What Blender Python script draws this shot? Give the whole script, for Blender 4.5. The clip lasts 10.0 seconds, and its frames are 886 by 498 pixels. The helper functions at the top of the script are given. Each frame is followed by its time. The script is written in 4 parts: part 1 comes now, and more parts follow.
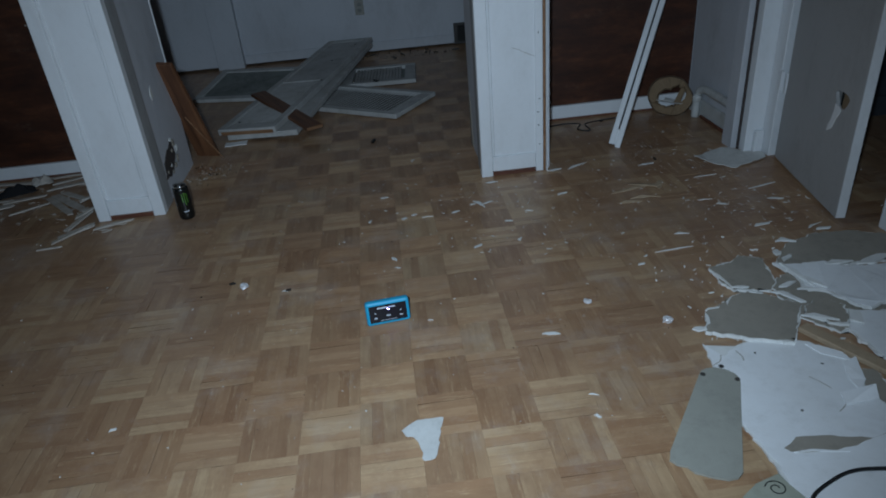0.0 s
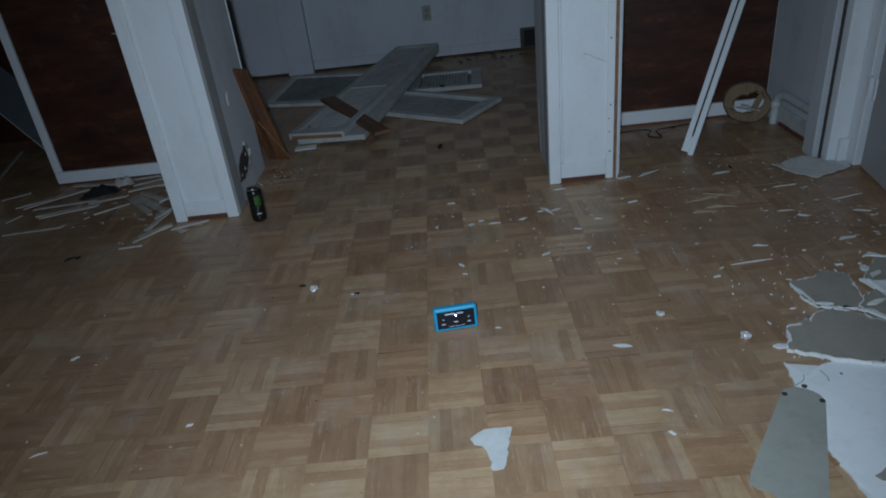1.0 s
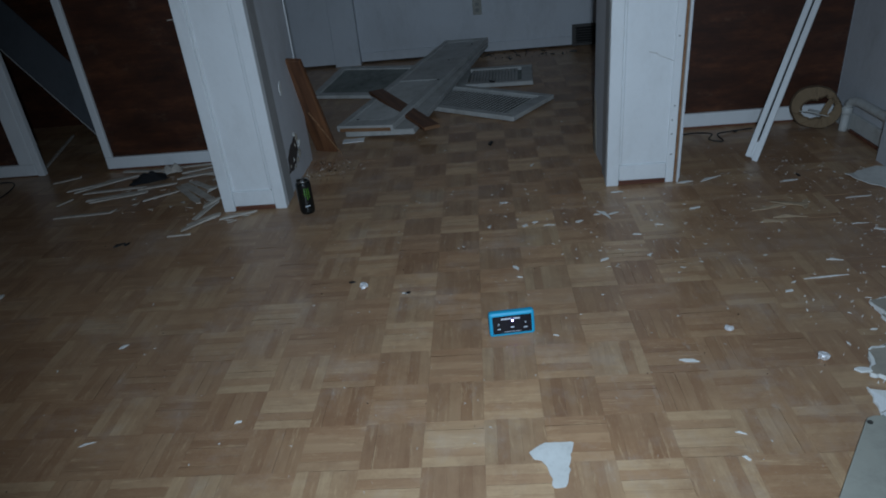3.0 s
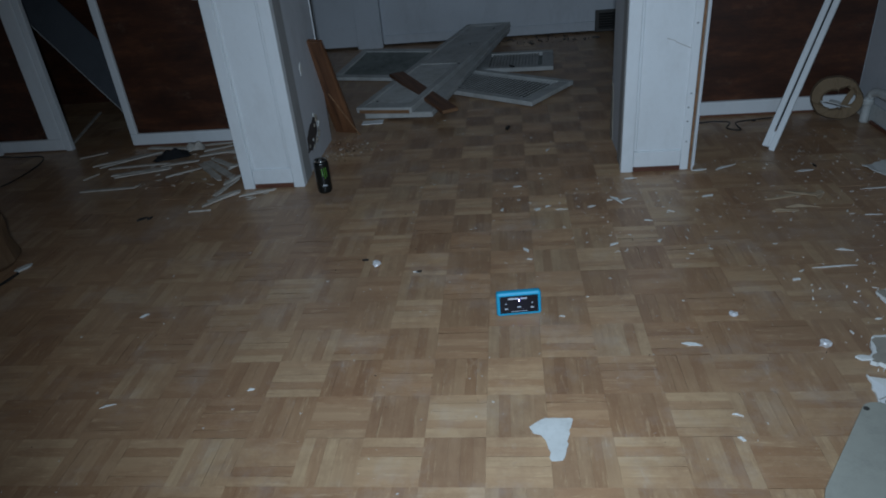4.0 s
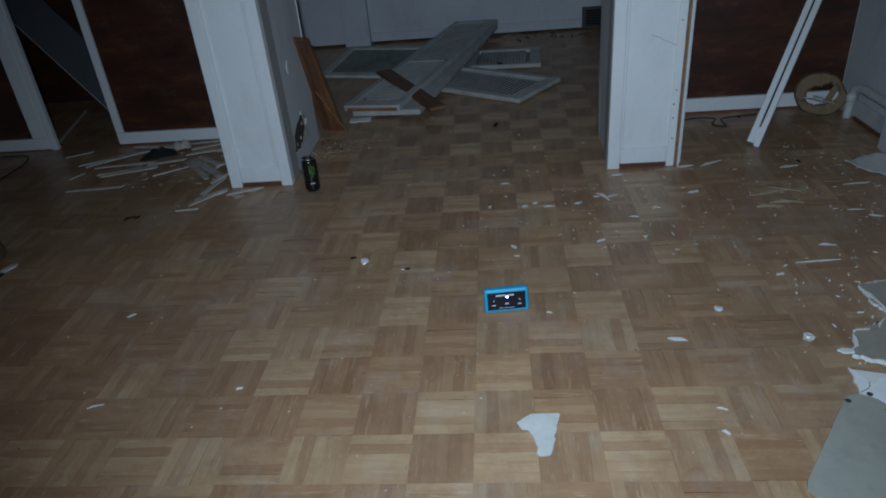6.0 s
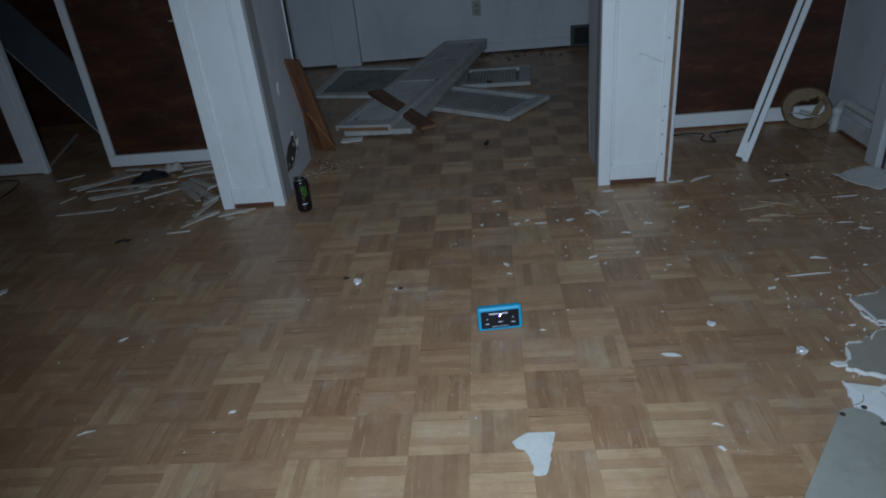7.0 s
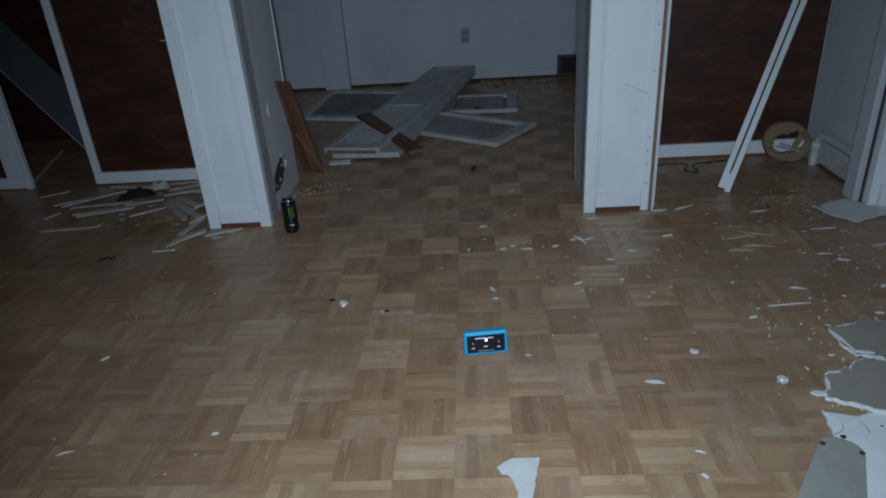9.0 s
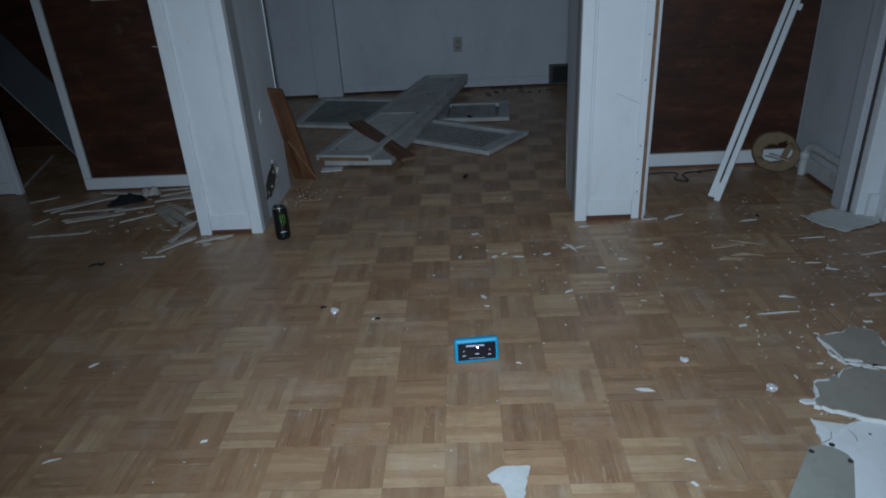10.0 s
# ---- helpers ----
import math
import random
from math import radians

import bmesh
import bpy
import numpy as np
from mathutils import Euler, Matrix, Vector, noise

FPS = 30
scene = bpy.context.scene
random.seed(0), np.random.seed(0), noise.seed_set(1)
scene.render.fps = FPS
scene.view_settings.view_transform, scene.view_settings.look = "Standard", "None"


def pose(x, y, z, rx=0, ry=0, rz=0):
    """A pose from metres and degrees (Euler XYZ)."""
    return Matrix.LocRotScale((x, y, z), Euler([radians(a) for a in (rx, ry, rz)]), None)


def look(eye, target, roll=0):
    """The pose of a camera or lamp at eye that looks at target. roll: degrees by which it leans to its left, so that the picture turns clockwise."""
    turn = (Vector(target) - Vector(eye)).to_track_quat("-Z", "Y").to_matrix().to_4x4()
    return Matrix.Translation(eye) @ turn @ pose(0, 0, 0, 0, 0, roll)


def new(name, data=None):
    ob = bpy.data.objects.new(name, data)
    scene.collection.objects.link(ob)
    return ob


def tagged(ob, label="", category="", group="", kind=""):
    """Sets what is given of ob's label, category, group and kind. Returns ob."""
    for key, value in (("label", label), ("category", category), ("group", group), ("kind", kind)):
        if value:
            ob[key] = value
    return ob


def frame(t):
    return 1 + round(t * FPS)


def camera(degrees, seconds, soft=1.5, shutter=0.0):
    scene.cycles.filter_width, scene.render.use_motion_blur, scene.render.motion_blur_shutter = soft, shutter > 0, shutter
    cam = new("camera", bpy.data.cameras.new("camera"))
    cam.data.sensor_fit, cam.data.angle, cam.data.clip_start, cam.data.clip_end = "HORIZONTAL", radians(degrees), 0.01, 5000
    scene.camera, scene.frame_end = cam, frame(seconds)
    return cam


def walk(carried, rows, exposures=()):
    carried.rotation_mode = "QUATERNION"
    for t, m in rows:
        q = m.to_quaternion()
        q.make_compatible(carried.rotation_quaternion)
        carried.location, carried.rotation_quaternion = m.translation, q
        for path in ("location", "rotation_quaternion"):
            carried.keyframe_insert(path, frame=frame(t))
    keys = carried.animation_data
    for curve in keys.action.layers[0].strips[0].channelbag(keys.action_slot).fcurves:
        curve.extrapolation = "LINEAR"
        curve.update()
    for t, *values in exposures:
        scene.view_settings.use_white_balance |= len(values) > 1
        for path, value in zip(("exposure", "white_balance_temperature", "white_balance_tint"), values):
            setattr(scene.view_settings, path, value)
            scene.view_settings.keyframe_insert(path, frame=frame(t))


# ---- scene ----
cam = camera(67.1, 10.0, soft=1.9)
PATH = [
    (0, (0.165, 0.19, 1.212), (0.282, 1.935, 0.242), -5.1),
    (0.5, (0.15, 0.194, 1.213), (0.227, 1.94, 0.24), -5.4),
    (1, (0.128, 0.202, 1.221), (0.077, 1.964, 0.276), -6.5),
    (1.5, (0.098, 0.218, 1.221), (-0.041, 1.98, 0.285), -6.6),
    (2, (0.062, 0.256, 1.221), (-0.113, 2.018, 0.29), -6.1),
    (2.5, (0.033, 0.29, 1.206), (-0.089, 2.053, 0.27), -5.9),
    (4, (0.08, 0.227, 1.211), (-0.128, 1.958, 0.231), -5.3),
    (4.5, (0.076, 0.225, 1.213), (-0.112, 1.952, 0.221), -4.9),
    (5, (0.08, 0.22, 1.214), (-0.103, 1.944, 0.217), -5.0),
    (6.5, (0.091, 0.223, 1.216), (-0.079, 1.962, 0.243), -5.5),
    (7, (0.092, 0.224, 1.22), (-0.065, 1.979, 0.273), -5.7),
    (7.5, (0.086, 0.218, 1.224), (-0.056, 1.982, 0.292), -5.0),
    (8, (0.08, 0.217, 1.226), (-0.06, 1.993, 0.315), -4.2),
    (8.5, (0.078, 0.216, 1.226), (-0.048, 1.998, 0.328), -3.8),
    (9, (0.08, 0.212, 1.23), (-0.024, 2.0, 0.341), -3.8),
    (9.5, (0.082, 0.207, 1.231), (-0.011, 2.002, 0.353), -3.3),
    (10, (0.082, 0.21, 1.229), (0.003, 2.009, 0.36), -3.2),
]
EXPOSURE = [(0, -0.12), (1, -0.16), (1.5, -0.08), (2, -0.02), (2.5, -0.02), (4, -0.07), (6.5, -0.08), (8, -0.08), (8.5, -0.04), (10, 0.03)]
walk(cam, [(t, look(eye, target, roll)) for t, eye, target, roll in PATH], EXPOSURE)

# ---- world, lamp, exposure ----
world = bpy.data.worlds.new("night")
scene.world = world
world.use_nodes = True
world.node_tree.nodes["Background"].inputs[0].default_value = (0.20, 0.30, 0.45, 1)
world.node_tree.nodes["Background"].inputs[1].default_value = 0.02
scene.view_settings.exposure = 0.0

# the lamp on top of the carried camera, beside its lens
lamp_data = bpy.data.lights.new("camera_lamp", "SPOT")
lamp_data.energy, lamp_data.color = 196.0, (0.61, 0.80, 1.0)
lamp_data.spot_size, lamp_data.spot_blend, lamp_data.shadow_soft_size = radians(102), 1.0, 0.03
lamp = new("camera_lamp", lamp_data)
lamp.matrix_world = look((0.075, 0.13, 1.33), (0.10, 2.3, 0.14))

# ---- materials ----
rnd = random.Random(7)


class Mat:
    """A node material built up step by step."""

    def __init__(self, name, rough=0.6, metal=0.0):
        self.m = bpy.data.materials.new(name)
        self.m.use_nodes = True
        self.t = self.m.node_tree
        self.p = self.t.nodes["Principled BSDF"]
        self.p.inputs["Roughness"].default_value = rough
        self.p.inputs["Metallic"].default_value = metal
        self.co = self.node("ShaderNodeTexCoord")
        self.geo = self.node("ShaderNodeNewGeometry")

    def node(self, kind, **values):
        n = self.t.nodes.new(kind)
        for k, v in values.items():
            n.inputs[k].default_value = v
        return n

    def link(self, a, b):
        self.t.links.new(a, b)

    def noise(self, scale, detail=4.0, stretch=(1, 1, 1), where=None, rough=0.6):
        mp = self.node("ShaderNodeMapping")
        mp.inputs["Scale"].default_value = stretch
        self.link(where or self.geo.outputs["Position"], mp.inputs[0])
        n = self.node("ShaderNodeTexNoise", Scale=scale, Detail=detail, Roughness=rough)
        self.link(mp.outputs[0], n.inputs["Vector"])
        return n.outputs["Fac"]

    def ramp(self, fac, stops):
        r = self.node("ShaderNodeValToRGB")
        e = r.color_ramp.elements
        while len(e) < len(stops):
            e.new(0.5)
        for el, (at, c) in zip(e, stops):
            el.position, el.color = at, (*c, 1) if len(c) == 3 else c
        self.link(fac, r.inputs[0])
        return r.outputs[0]

    def mix(self, fac, a, b, kind="MIX"):
        n = self.t.nodes.new("ShaderNodeMix")
        n.data_type, n.blend_type = "RGBA", kind
        for s, v in ((n.inputs[0], fac), (n.inputs[6], a), (n.inputs[7], b)):
            if isinstance(v, (int, float)):
                s.default_value = v
            elif isinstance(v, tuple):
                s.default_value = (*v, 1)
            else:
                self.link(v, s)
        return n.outputs[2]

    def math(self, op, a, b=0.0):
        n = self.t.nodes.new("ShaderNodeMath")
        n.operation = op
        for s, v in zip(n.inputs, (a, b)):
            if isinstance(v, (int, float)):
                s.default_value = v
            else:
                self.link(v, s)
        return n.outputs[0]

    def colour(self, c):
        self.link(c, self.p.inputs["Base Color"])

    def bump(self, h, strength=0.3, distance=0.002):
        b = self.node("ShaderNodeBump", Strength=strength, Distance=distance)
        self.link(h, b.inputs["Height"])
        self.link(b.outputs[0], self.p.inputs["Normal"])

    def rough(self, fac, lo, hi):
        n = self.node("ShaderNodeMapRange")
        n.inputs["To Min"].default_value, n.inputs["To Max"].default_value = lo, hi
        self.link(fac, n.inputs[0])
        self.link(n.outputs[0], self.p.inputs["Roughness"])


def paint(name, base, dirt, rough=0.5, amount=0.35, scale=3.0):
    """Old paint or paper: a base colour, blotchy dirt at two scales, faint relief."""
    m = Mat(name, rough)
    big, fine = m.noise(scale), m.noise(45, 3)
    c = m.mix(m.ramp(big, [(0.42, (0, 0, 0)), (0.75, (amount,) * 3)]), base, dirt)
    c = m.mix(m.ramp(fine, [(0.52, (0, 0, 0)), (0.8, (amount * 0.6,) * 3)]), c, dirt)
    # grubby smears, dark flecks, drawn-out scuffs
    smear = m.noise(scale * 2.3 + 1.0, 8, (1, 1, 0.45), rough=0.78)
    c = m.mix(m.ramp(smear, [(0.50, (0, 0, 0)), (0.72, (amount * 1.1,) * 3)]), c, tuple(v * 0.72 for v in dirt))
    fleck = m.noise(210, 2)
    c = m.mix(m.ramp(fleck, [(0.70, (0, 0, 0)), (0.78, (amount,) * 3)]), c, tuple(v * 0.5 for v in dirt))
    m.colour(c)
    m.bump(m.math("ADD", m.noise(120, 2), m.math("MULTIPLY", smear, 1.5)), 0.22, 0.0012)
    m.rough(smear, rough - 0.1, min(1, rough + 0.25))
    return m.m


def wood(name, light, dark, rough=0.55, along=(1, 1, 12), scale=4.0, object_space=True):
    """Wood with grain drawn out along one axis."""
    m = Mat(name, rough)
    w = m.co.outputs["Object"] if object_space else m.geo.outputs["Position"]
    g = m.noise(scale * 6, 6, tuple(1.0 / a for a in along), w, 0.65)
    b = m.noise(scale * 0.8, 3, tuple(1.0 / max(1, a * 0.3) for a in along), w)
    c = m.mix(m.ramp(g, [(0.35, (0, 0, 0)), (0.68, (1, 1, 1))]), dark, light)
    c = m.mix(m.ramp(b, [(0.4, (0, 0, 0)), (0.7, (0.55,) * 3)]), c, dark)
    m.colour(c)
    m.bump(g, 0.25, 0.001)
    return m.m


def plain(name, c, rough=0.5, metal=0.0, vary=0.15):
    m = Mat(name, rough, metal)
    n = m.noise(25, 4, (1, 1, 1), m.co.outputs["Object"])
    m.colour(m.mix(m.ramp(n, [(0.4, (0, 0, 0)), (0.7, (1, 1, 1))]), tuple(v * (1 - vary) for v in c), c))
    return m.m


SIDE = 0.1524          # one parquet square
FIBRE = -0.55
Y0 = 1.27              # a joint of the parquet lies at this y


def parquet_material():
    m = Mat("parquet_oak", 0.35)
    pos = m.geo.outputs["Position"]
    # one number per square of the floor, and one per strip
    off = m.node("ShaderNodeVectorMath")
    off.operation = "SUBTRACT"
    off.inputs[1].default_value = (0, Y0, -5)
    m.link(pos, off.inputs[0])
    snap = m.node("ShaderNodeVectorMath")
    snap.operation = "SNAP"
    snap.inputs[1].default_value = (SIDE, SIDE, 10)
    m.link(off.outputs[0], snap.inputs[0])
    add = m.node("ShaderNodeVectorMath")
    add.inputs[1].default_value = (0.07, 0.07, 0.4)
    m.link(snap.outputs[0], add.inputs[0])
    cell = m.t.nodes.new("ShaderNodeTexWhiteNoise")
    cell.noise_dimensions = "3D"
    m.link(add.outputs[0], cell.inputs["Vector"])
    strip = m.geo.outputs["Random Per Island"]
    # grain along the strip: its direction comes with the mesh as UV
    uv = m.co.outputs["UV"]
    shift = m.node("ShaderNodeCombineXYZ")
    m.link(m.math("MULTIPLY", strip, 37.0), shift.inputs[0])
    m.link(m.math("MULTIPLY", cell.outputs["Value"], 91.0), shift.inputs[1])
    at = m.node("ShaderNodeVectorMath")
    m.link(uv, at.inputs[0])
    m.link(shift.outputs[0], at.inputs[1])
    grain = m.noise(70, 6, (1, 0.07, 1), at.outputs[0], 0.7)
    band = m.noise(22, 3, (1, 0.12, 1), at.outputs[0])
    pick = m.math("ADD", m.math("MULTIPLY", strip, 0.46), m.math("MULTIPLY", cell.outputs["Value"], 0.54))
    c = m.ramp(pick, [(0.10, (0.280, 0.136, 0.066)), (0.36, (0.358, 0.190, 0.096)), (0.62, (0.438, 0.253, 0.136)), (0.90, (0.585, 0.392, 0.225))])
    c = m.mix(m.ramp(grain, [(0.34, (0.34,) * 3), (0.6, (0, 0, 0))]), c, (0.24, 0.115, 0.052))
    c = m.mix(m.ramp(band, [(0.45, (0, 0, 0)), (0.72, (0.45,) * 3)]), c, (0.52, 0.33, 0.18))
    patch = m.noise(5.5, 8, rough=0.8)
    c = m.mix(m.ramp(patch, [(0.46, (0, 0, 0)), (0.68, (0.62,) * 3)]), c, (0.23, 0.10, 0.046))
    # broken reflections of the floor finish, painted as pale streaks along the strips
    glint = m.noise(80, 5, (1, 0.11, 1), at.outputs[0], 0.75)
    c = m.mix(m.ramp(glint, [(0.56, (0, 0, 0)), (0.68, (0.68,) * 3)]), c, (0.68, 0.47, 0.27))
    # grime film and plaster dust trodden into the floor
    film = m.noise(1.3, 5)
    c = m.mix(m.ramp(film, [(0.35, (0.12,) * 3), (0.7, (0.5,) * 3)]), c, (0.25, 0.18, 0.13))
    dust = m.noise(3.1, 8, rough=0.75)
    c = m.mix(m.ramp(dust, [(0.51, (0, 0, 0)), (0.76, (0.34,) * 3)]), c, (0.5, 0.48, 0.46))
    scuff = m.noise(16, 6, (1, 0.25, 1), rough=0.8)
    c = m.mix(m.ramp(scuff, [(0.61, (0, 0, 0)), (0.75, (0.38,) * 3)]), c, (0.55, 0.53, 0.5))
    crumb, drift = m.noise(120, 3, rough=0.8), m.noise(2.3, 6, rough=0.7)
    specks = m.math("MULTIPLY", m.ramp(crumb, [(0.60, (0, 0, 0)), (0.72, (0.5,) * 3)]), m.ramp(drift, [(0.48, (0.0,) * 3), (0.68, (0.8,) * 3)]))
    c = m.mix(specks, c, (0.60, 0.58, 0.55))
    m.colour(c)
    m.bump(m.math("ADD", grain, m.math("MULTIPLY", scuff, 0.5)), 0.12, 0.001)
    m.rough(m.math("ADD", m.math("MULTIPLY", dust, 0.6), m.math("MULTIPLY", film, 0.4)), 0.16, 0.52)
    # the shimmer of the fibres, which lie along the strip
    tang = m.node("ShaderNodeTangent")
    tang.direction_type, tang.uv_map = "UV_MAP", "UVMap"
    sheen = m.node("ShaderNodeBsdfAnisotropic", Roughness=0.74, Anisotropy=FIBRE)
    m.link(m.mix(0.35, c, (0.75, 0.52, 0.30)), sheen.inputs["Color"])
    m.link(tang.outputs[0], sheen.inputs["Tangent"])
    both = m.node("ShaderNodeMixShader")
    both.inputs[0].default_value = 0.085
    m.link(m.p.outputs[0], both.inputs[1])
    m.link(sheen.outputs[0], both.inputs[2])
    m.link(both.outputs[0], m.t.nodes["Material Output"].inputs["Surface"])
    return m.m


M_PARQUET = parquet_material()
M_SUB = plain("subfloor", (0.05, 0.035, 0.025), 0.9)
M_TRIM = paint("white_trim_paint", (0.75, 0.77, 0.79), (0.46, 0.43, 0.39), 0.42, 0.14)
M_WALL = paint("wall_paint", (0.52, 0.53, 0.56), (0.33, 0.32, 0.31), 0.75, 0.3, 2.0)
M_WALL2 = paint("far_wall_paint", (0.60, 0.62, 0.66), (0.40, 0.40, 0.40), 0.7, 0.25, 1.6)
M_CEIL = paint("ceiling_paint", (0.7, 0.7, 0.7), (0.5, 0.5, 0.48), 0.8)
M_JAMB = paint("jamb_grey", (0.36, 0.36, 0.36), (0.22, 0.21, 0.2), 0.6)
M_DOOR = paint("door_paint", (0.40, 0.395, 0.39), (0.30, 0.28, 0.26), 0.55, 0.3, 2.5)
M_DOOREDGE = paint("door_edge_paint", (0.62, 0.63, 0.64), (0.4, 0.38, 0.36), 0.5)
M_BIFOLD = paint("bifold_paint", (0.50, 0.50, 0.49), (0.27, 0.25, 0.22), 0.55, 0.5, 5.0)


def plywood():
    """Stained plywood: figure drawn out sideways, knots, pale scuffs."""
    m = Mat("brown_plywood", 0.45)
    fig = m.noise(6.0, 8, (0.5, 1, 1.5), rough=0.78)
    fine = m.noise(34, 4, (0.12, 1, 1), rough=0.7)
    c = m.ramp(fig, [(0.30, (0.020, 0.0065, 0.0035)), (0.5, (0.060, 0.0185, 0.008)), (0.68, (0.125, 0.041, 0.016))])
    c = m.mix(m.ramp(fine, [(0.4, (0.45,) * 3), (0.62, (0, 0, 0))]), c, (0.024, 0.009, 0.005))
    scuff = m.noise(6.5, 6, (0.6, 1, 1), rough=0.8)
    c = m.mix(m.ramp(scuff, [(0.58, (0, 0, 0)), (0.76, (0.38,) * 3)]), c, (0.24, 0.15, 0.10))
    m.colour(c)
    m.bump(fine, 0.2, 0.001)
    m.rough(scuff, 0.35, 0.65)
    return m.m


M_PLY = plywood()
M_PLANK = wood("brown_plank_wood", (0.24, 0.105, 0.048), (0.085, 0.034, 0.016), 0.55, (1, 14, 1), 6.0)
M_RAW = wood("raw_wood", (0.36, 0.20, 0.10), (0.16, 0.075, 0.035), 0.7, (10, 1, 1), 6.0)
M_REDWOOD = wood("red_brown_strip", (0.20, 0.075, 0.04), (0.09, 0.03, 0.018), 0.6, (12, 1, 1), 6.0)
M_GYPSUM = paint("gypsum_board_grey_paper", (0.33, 0.295, 0.245), (0.20, 0.185, 0.16), 0.85, 0.35, 6.0)
M_CORE = paint("gypsum_core", (0.74, 0.74, 0.72), (0.5, 0.48, 0.45), 0.9, 0.25, 12.0)
M_WHITE = paint("white_board_face", (0.82, 0.83, 0.84), (0.58, 0.55, 0.51), 0.65, 0.22, 5.0)
M_SCRAP = paint("grey_paper_scrap", (0.62, 0.62, 0.60), (0.42, 0.41, 0.38), 0.8, 0.35, 14.0)
M_BLADE = paint("fan_blade_grey", (0.34, 0.335, 0.29), (0.22, 0.215, 0.19), 0.5, 0.3, 7.0)
M_LATH = paint("splintered_lath", (0.52, 0.48, 0.43), (0.27, 0.20, 0.15), 0.8, 0.6, 9.0)
M_TAN = paint("tan_cardboard", (0.21, 0.145, 0.085), (0.18, 0.12, 0.07), 0.85, 0.4, 9.0)
M_TANSTRIP = paint("tan_strip_board", (0.40, 0.30, 0.20), (0.27, 0.19, 0.12), 0.85, 0.5, 14.0)
M_PIPE = paint("pipe_paint", (0.52, 0.53, 0.52), (0.3, 0.28, 0.24), 0.45, 0.4, 9.0)
M_BAG = paint("brown_bag_paper", (0.15, 0.085, 0.042), (0.08, 0.045, 0.025), 0.85, 0.4, 8.0)
M_CAVITY = plain("wall_cavity", (0.07, 0.055, 0.05), 0.95)
M_DARK = plain("dark_void", (0.012, 0.011, 0.011), 0.9)
M_BLACK = plain("black_rubber", (0.012, 0.012, 0.013), 0.55)
M_CLOTH = plain("black_cloth", (0.012, 0.012, 0.014), 0.95)
M_BLUE = plain("blue_silicone", (0.010, 0.36, 0.60), 0.5, 0, 0.08)
M_FACE = plain("black_gloss_plate", (0.010, 0.011, 0.018), 0.18)
M_INK = plain("pale_print", (0.55, 0.58, 0.62), 0.5, 0, 0.02)
M_CAN = plain("can_black_lacquer", (0.009, 0.010, 0.010), 0.25)
M_GREEN = plain("green_print", (0.09, 0.27, 0.03), 0.35, 0, 0.1)
M_ALU = plain("aluminium", (0.62, 0.63, 0.64), 0.3, 1.0)
M_FOIL = plain("crumpled_foil", (0.85, 0.84, 0.86), 0.35, 0.3)
M_DARKMETAL_SHADE = plain("dark_metal_and_shade", (0.06, 0.055, 0.05), 0.5)
M_GREY = plain("grey_plastic", (0.22, 0.22, 0.21), 0.5)
M_MESH = paint("grey_green_sheet", (0.22, 0.24, 0.22), (0.08, 0.09, 0.08), 0.45, 0.8, 5.0)
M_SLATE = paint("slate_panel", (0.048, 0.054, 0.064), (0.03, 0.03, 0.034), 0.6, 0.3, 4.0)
M_IVORY = plain("ivory_plate", (0.34, 0.33, 0.29), 0.4)
M_BRASS = plain("dull_metal", (0.35, 0.33, 0.30), 0.4, 1.0)
M_FLORAL = paint("green_grey_paper", (0.36, 0.37, 0.30), (0.24, 0.24, 0.18), 0.8, 0.3, 10.0)
M_GLASS = Mat("shard_glass", 0.05)
M_GLASS.p.inputs["Transmission Weight"].default_value = 1.0
M_GLASS = M_GLASS.m
M_LED = Mat("led_violet", 0.4)
M_LED.p.inputs["Emission Color"].default_value = (0.30, 0.24, 1.0, 1)
M_LED.p.inputs["Emission Strength"].default_value = 45.0
M_LED = M_LED.m

# ---- building helpers ----


def mesh_of(name, verts, faces, material, smooth=False):
    me = bpy.data.meshes.new(name)
    me.from_pydata([tuple(v) for v in verts], [], faces)
    me.materials.append(material)
    if smooth:
        for p in me.polygons:
            p.use_smooth = True
    return me


def data_of(name, bm, material, smooth=False):
    me = bpy.data.meshes.new(name)
    bmesh.ops.recalc_face_normals(bm, faces=bm.faces)
    bm.to_mesh(me)
    bm.free()
    me.materials.append(material)
    if smooth:
        for p in me.polygons:
            p.use_smooth = True
    return me


def part(name, bm, material, parent, label="", smooth=False, at=None):
    """Links a bmesh, or a mesh, as one mesh object under a thing or a part."""
    me = bm if isinstance(bm, bpy.types.Mesh) else data_of(name, bm, material, smooth)
    ob = new(name, me)
    ob.parent = parent
    if at is not None:
        ob.matrix_basis = at
    return tagged(ob, label)


def thing(name, label, category, at=None, group=""):
    ob = new(name)
    ob.empty_display_size = 0.05
    if at is not None:
        ob.matrix_basis = at
    return tagged(ob, label, category, group)


def single(name, bm, material, label, category, at=None, group="", kind="", smooth=False):
    """A thing that is one mesh."""
    me = bm if isinstance(bm, bpy.types.Mesh) else data_of(name, bm, material, smooth)
    ob = new(name, me)
    if at is not None:
        ob.matrix_basis = at
    return tagged(ob, label, category, group, kind)


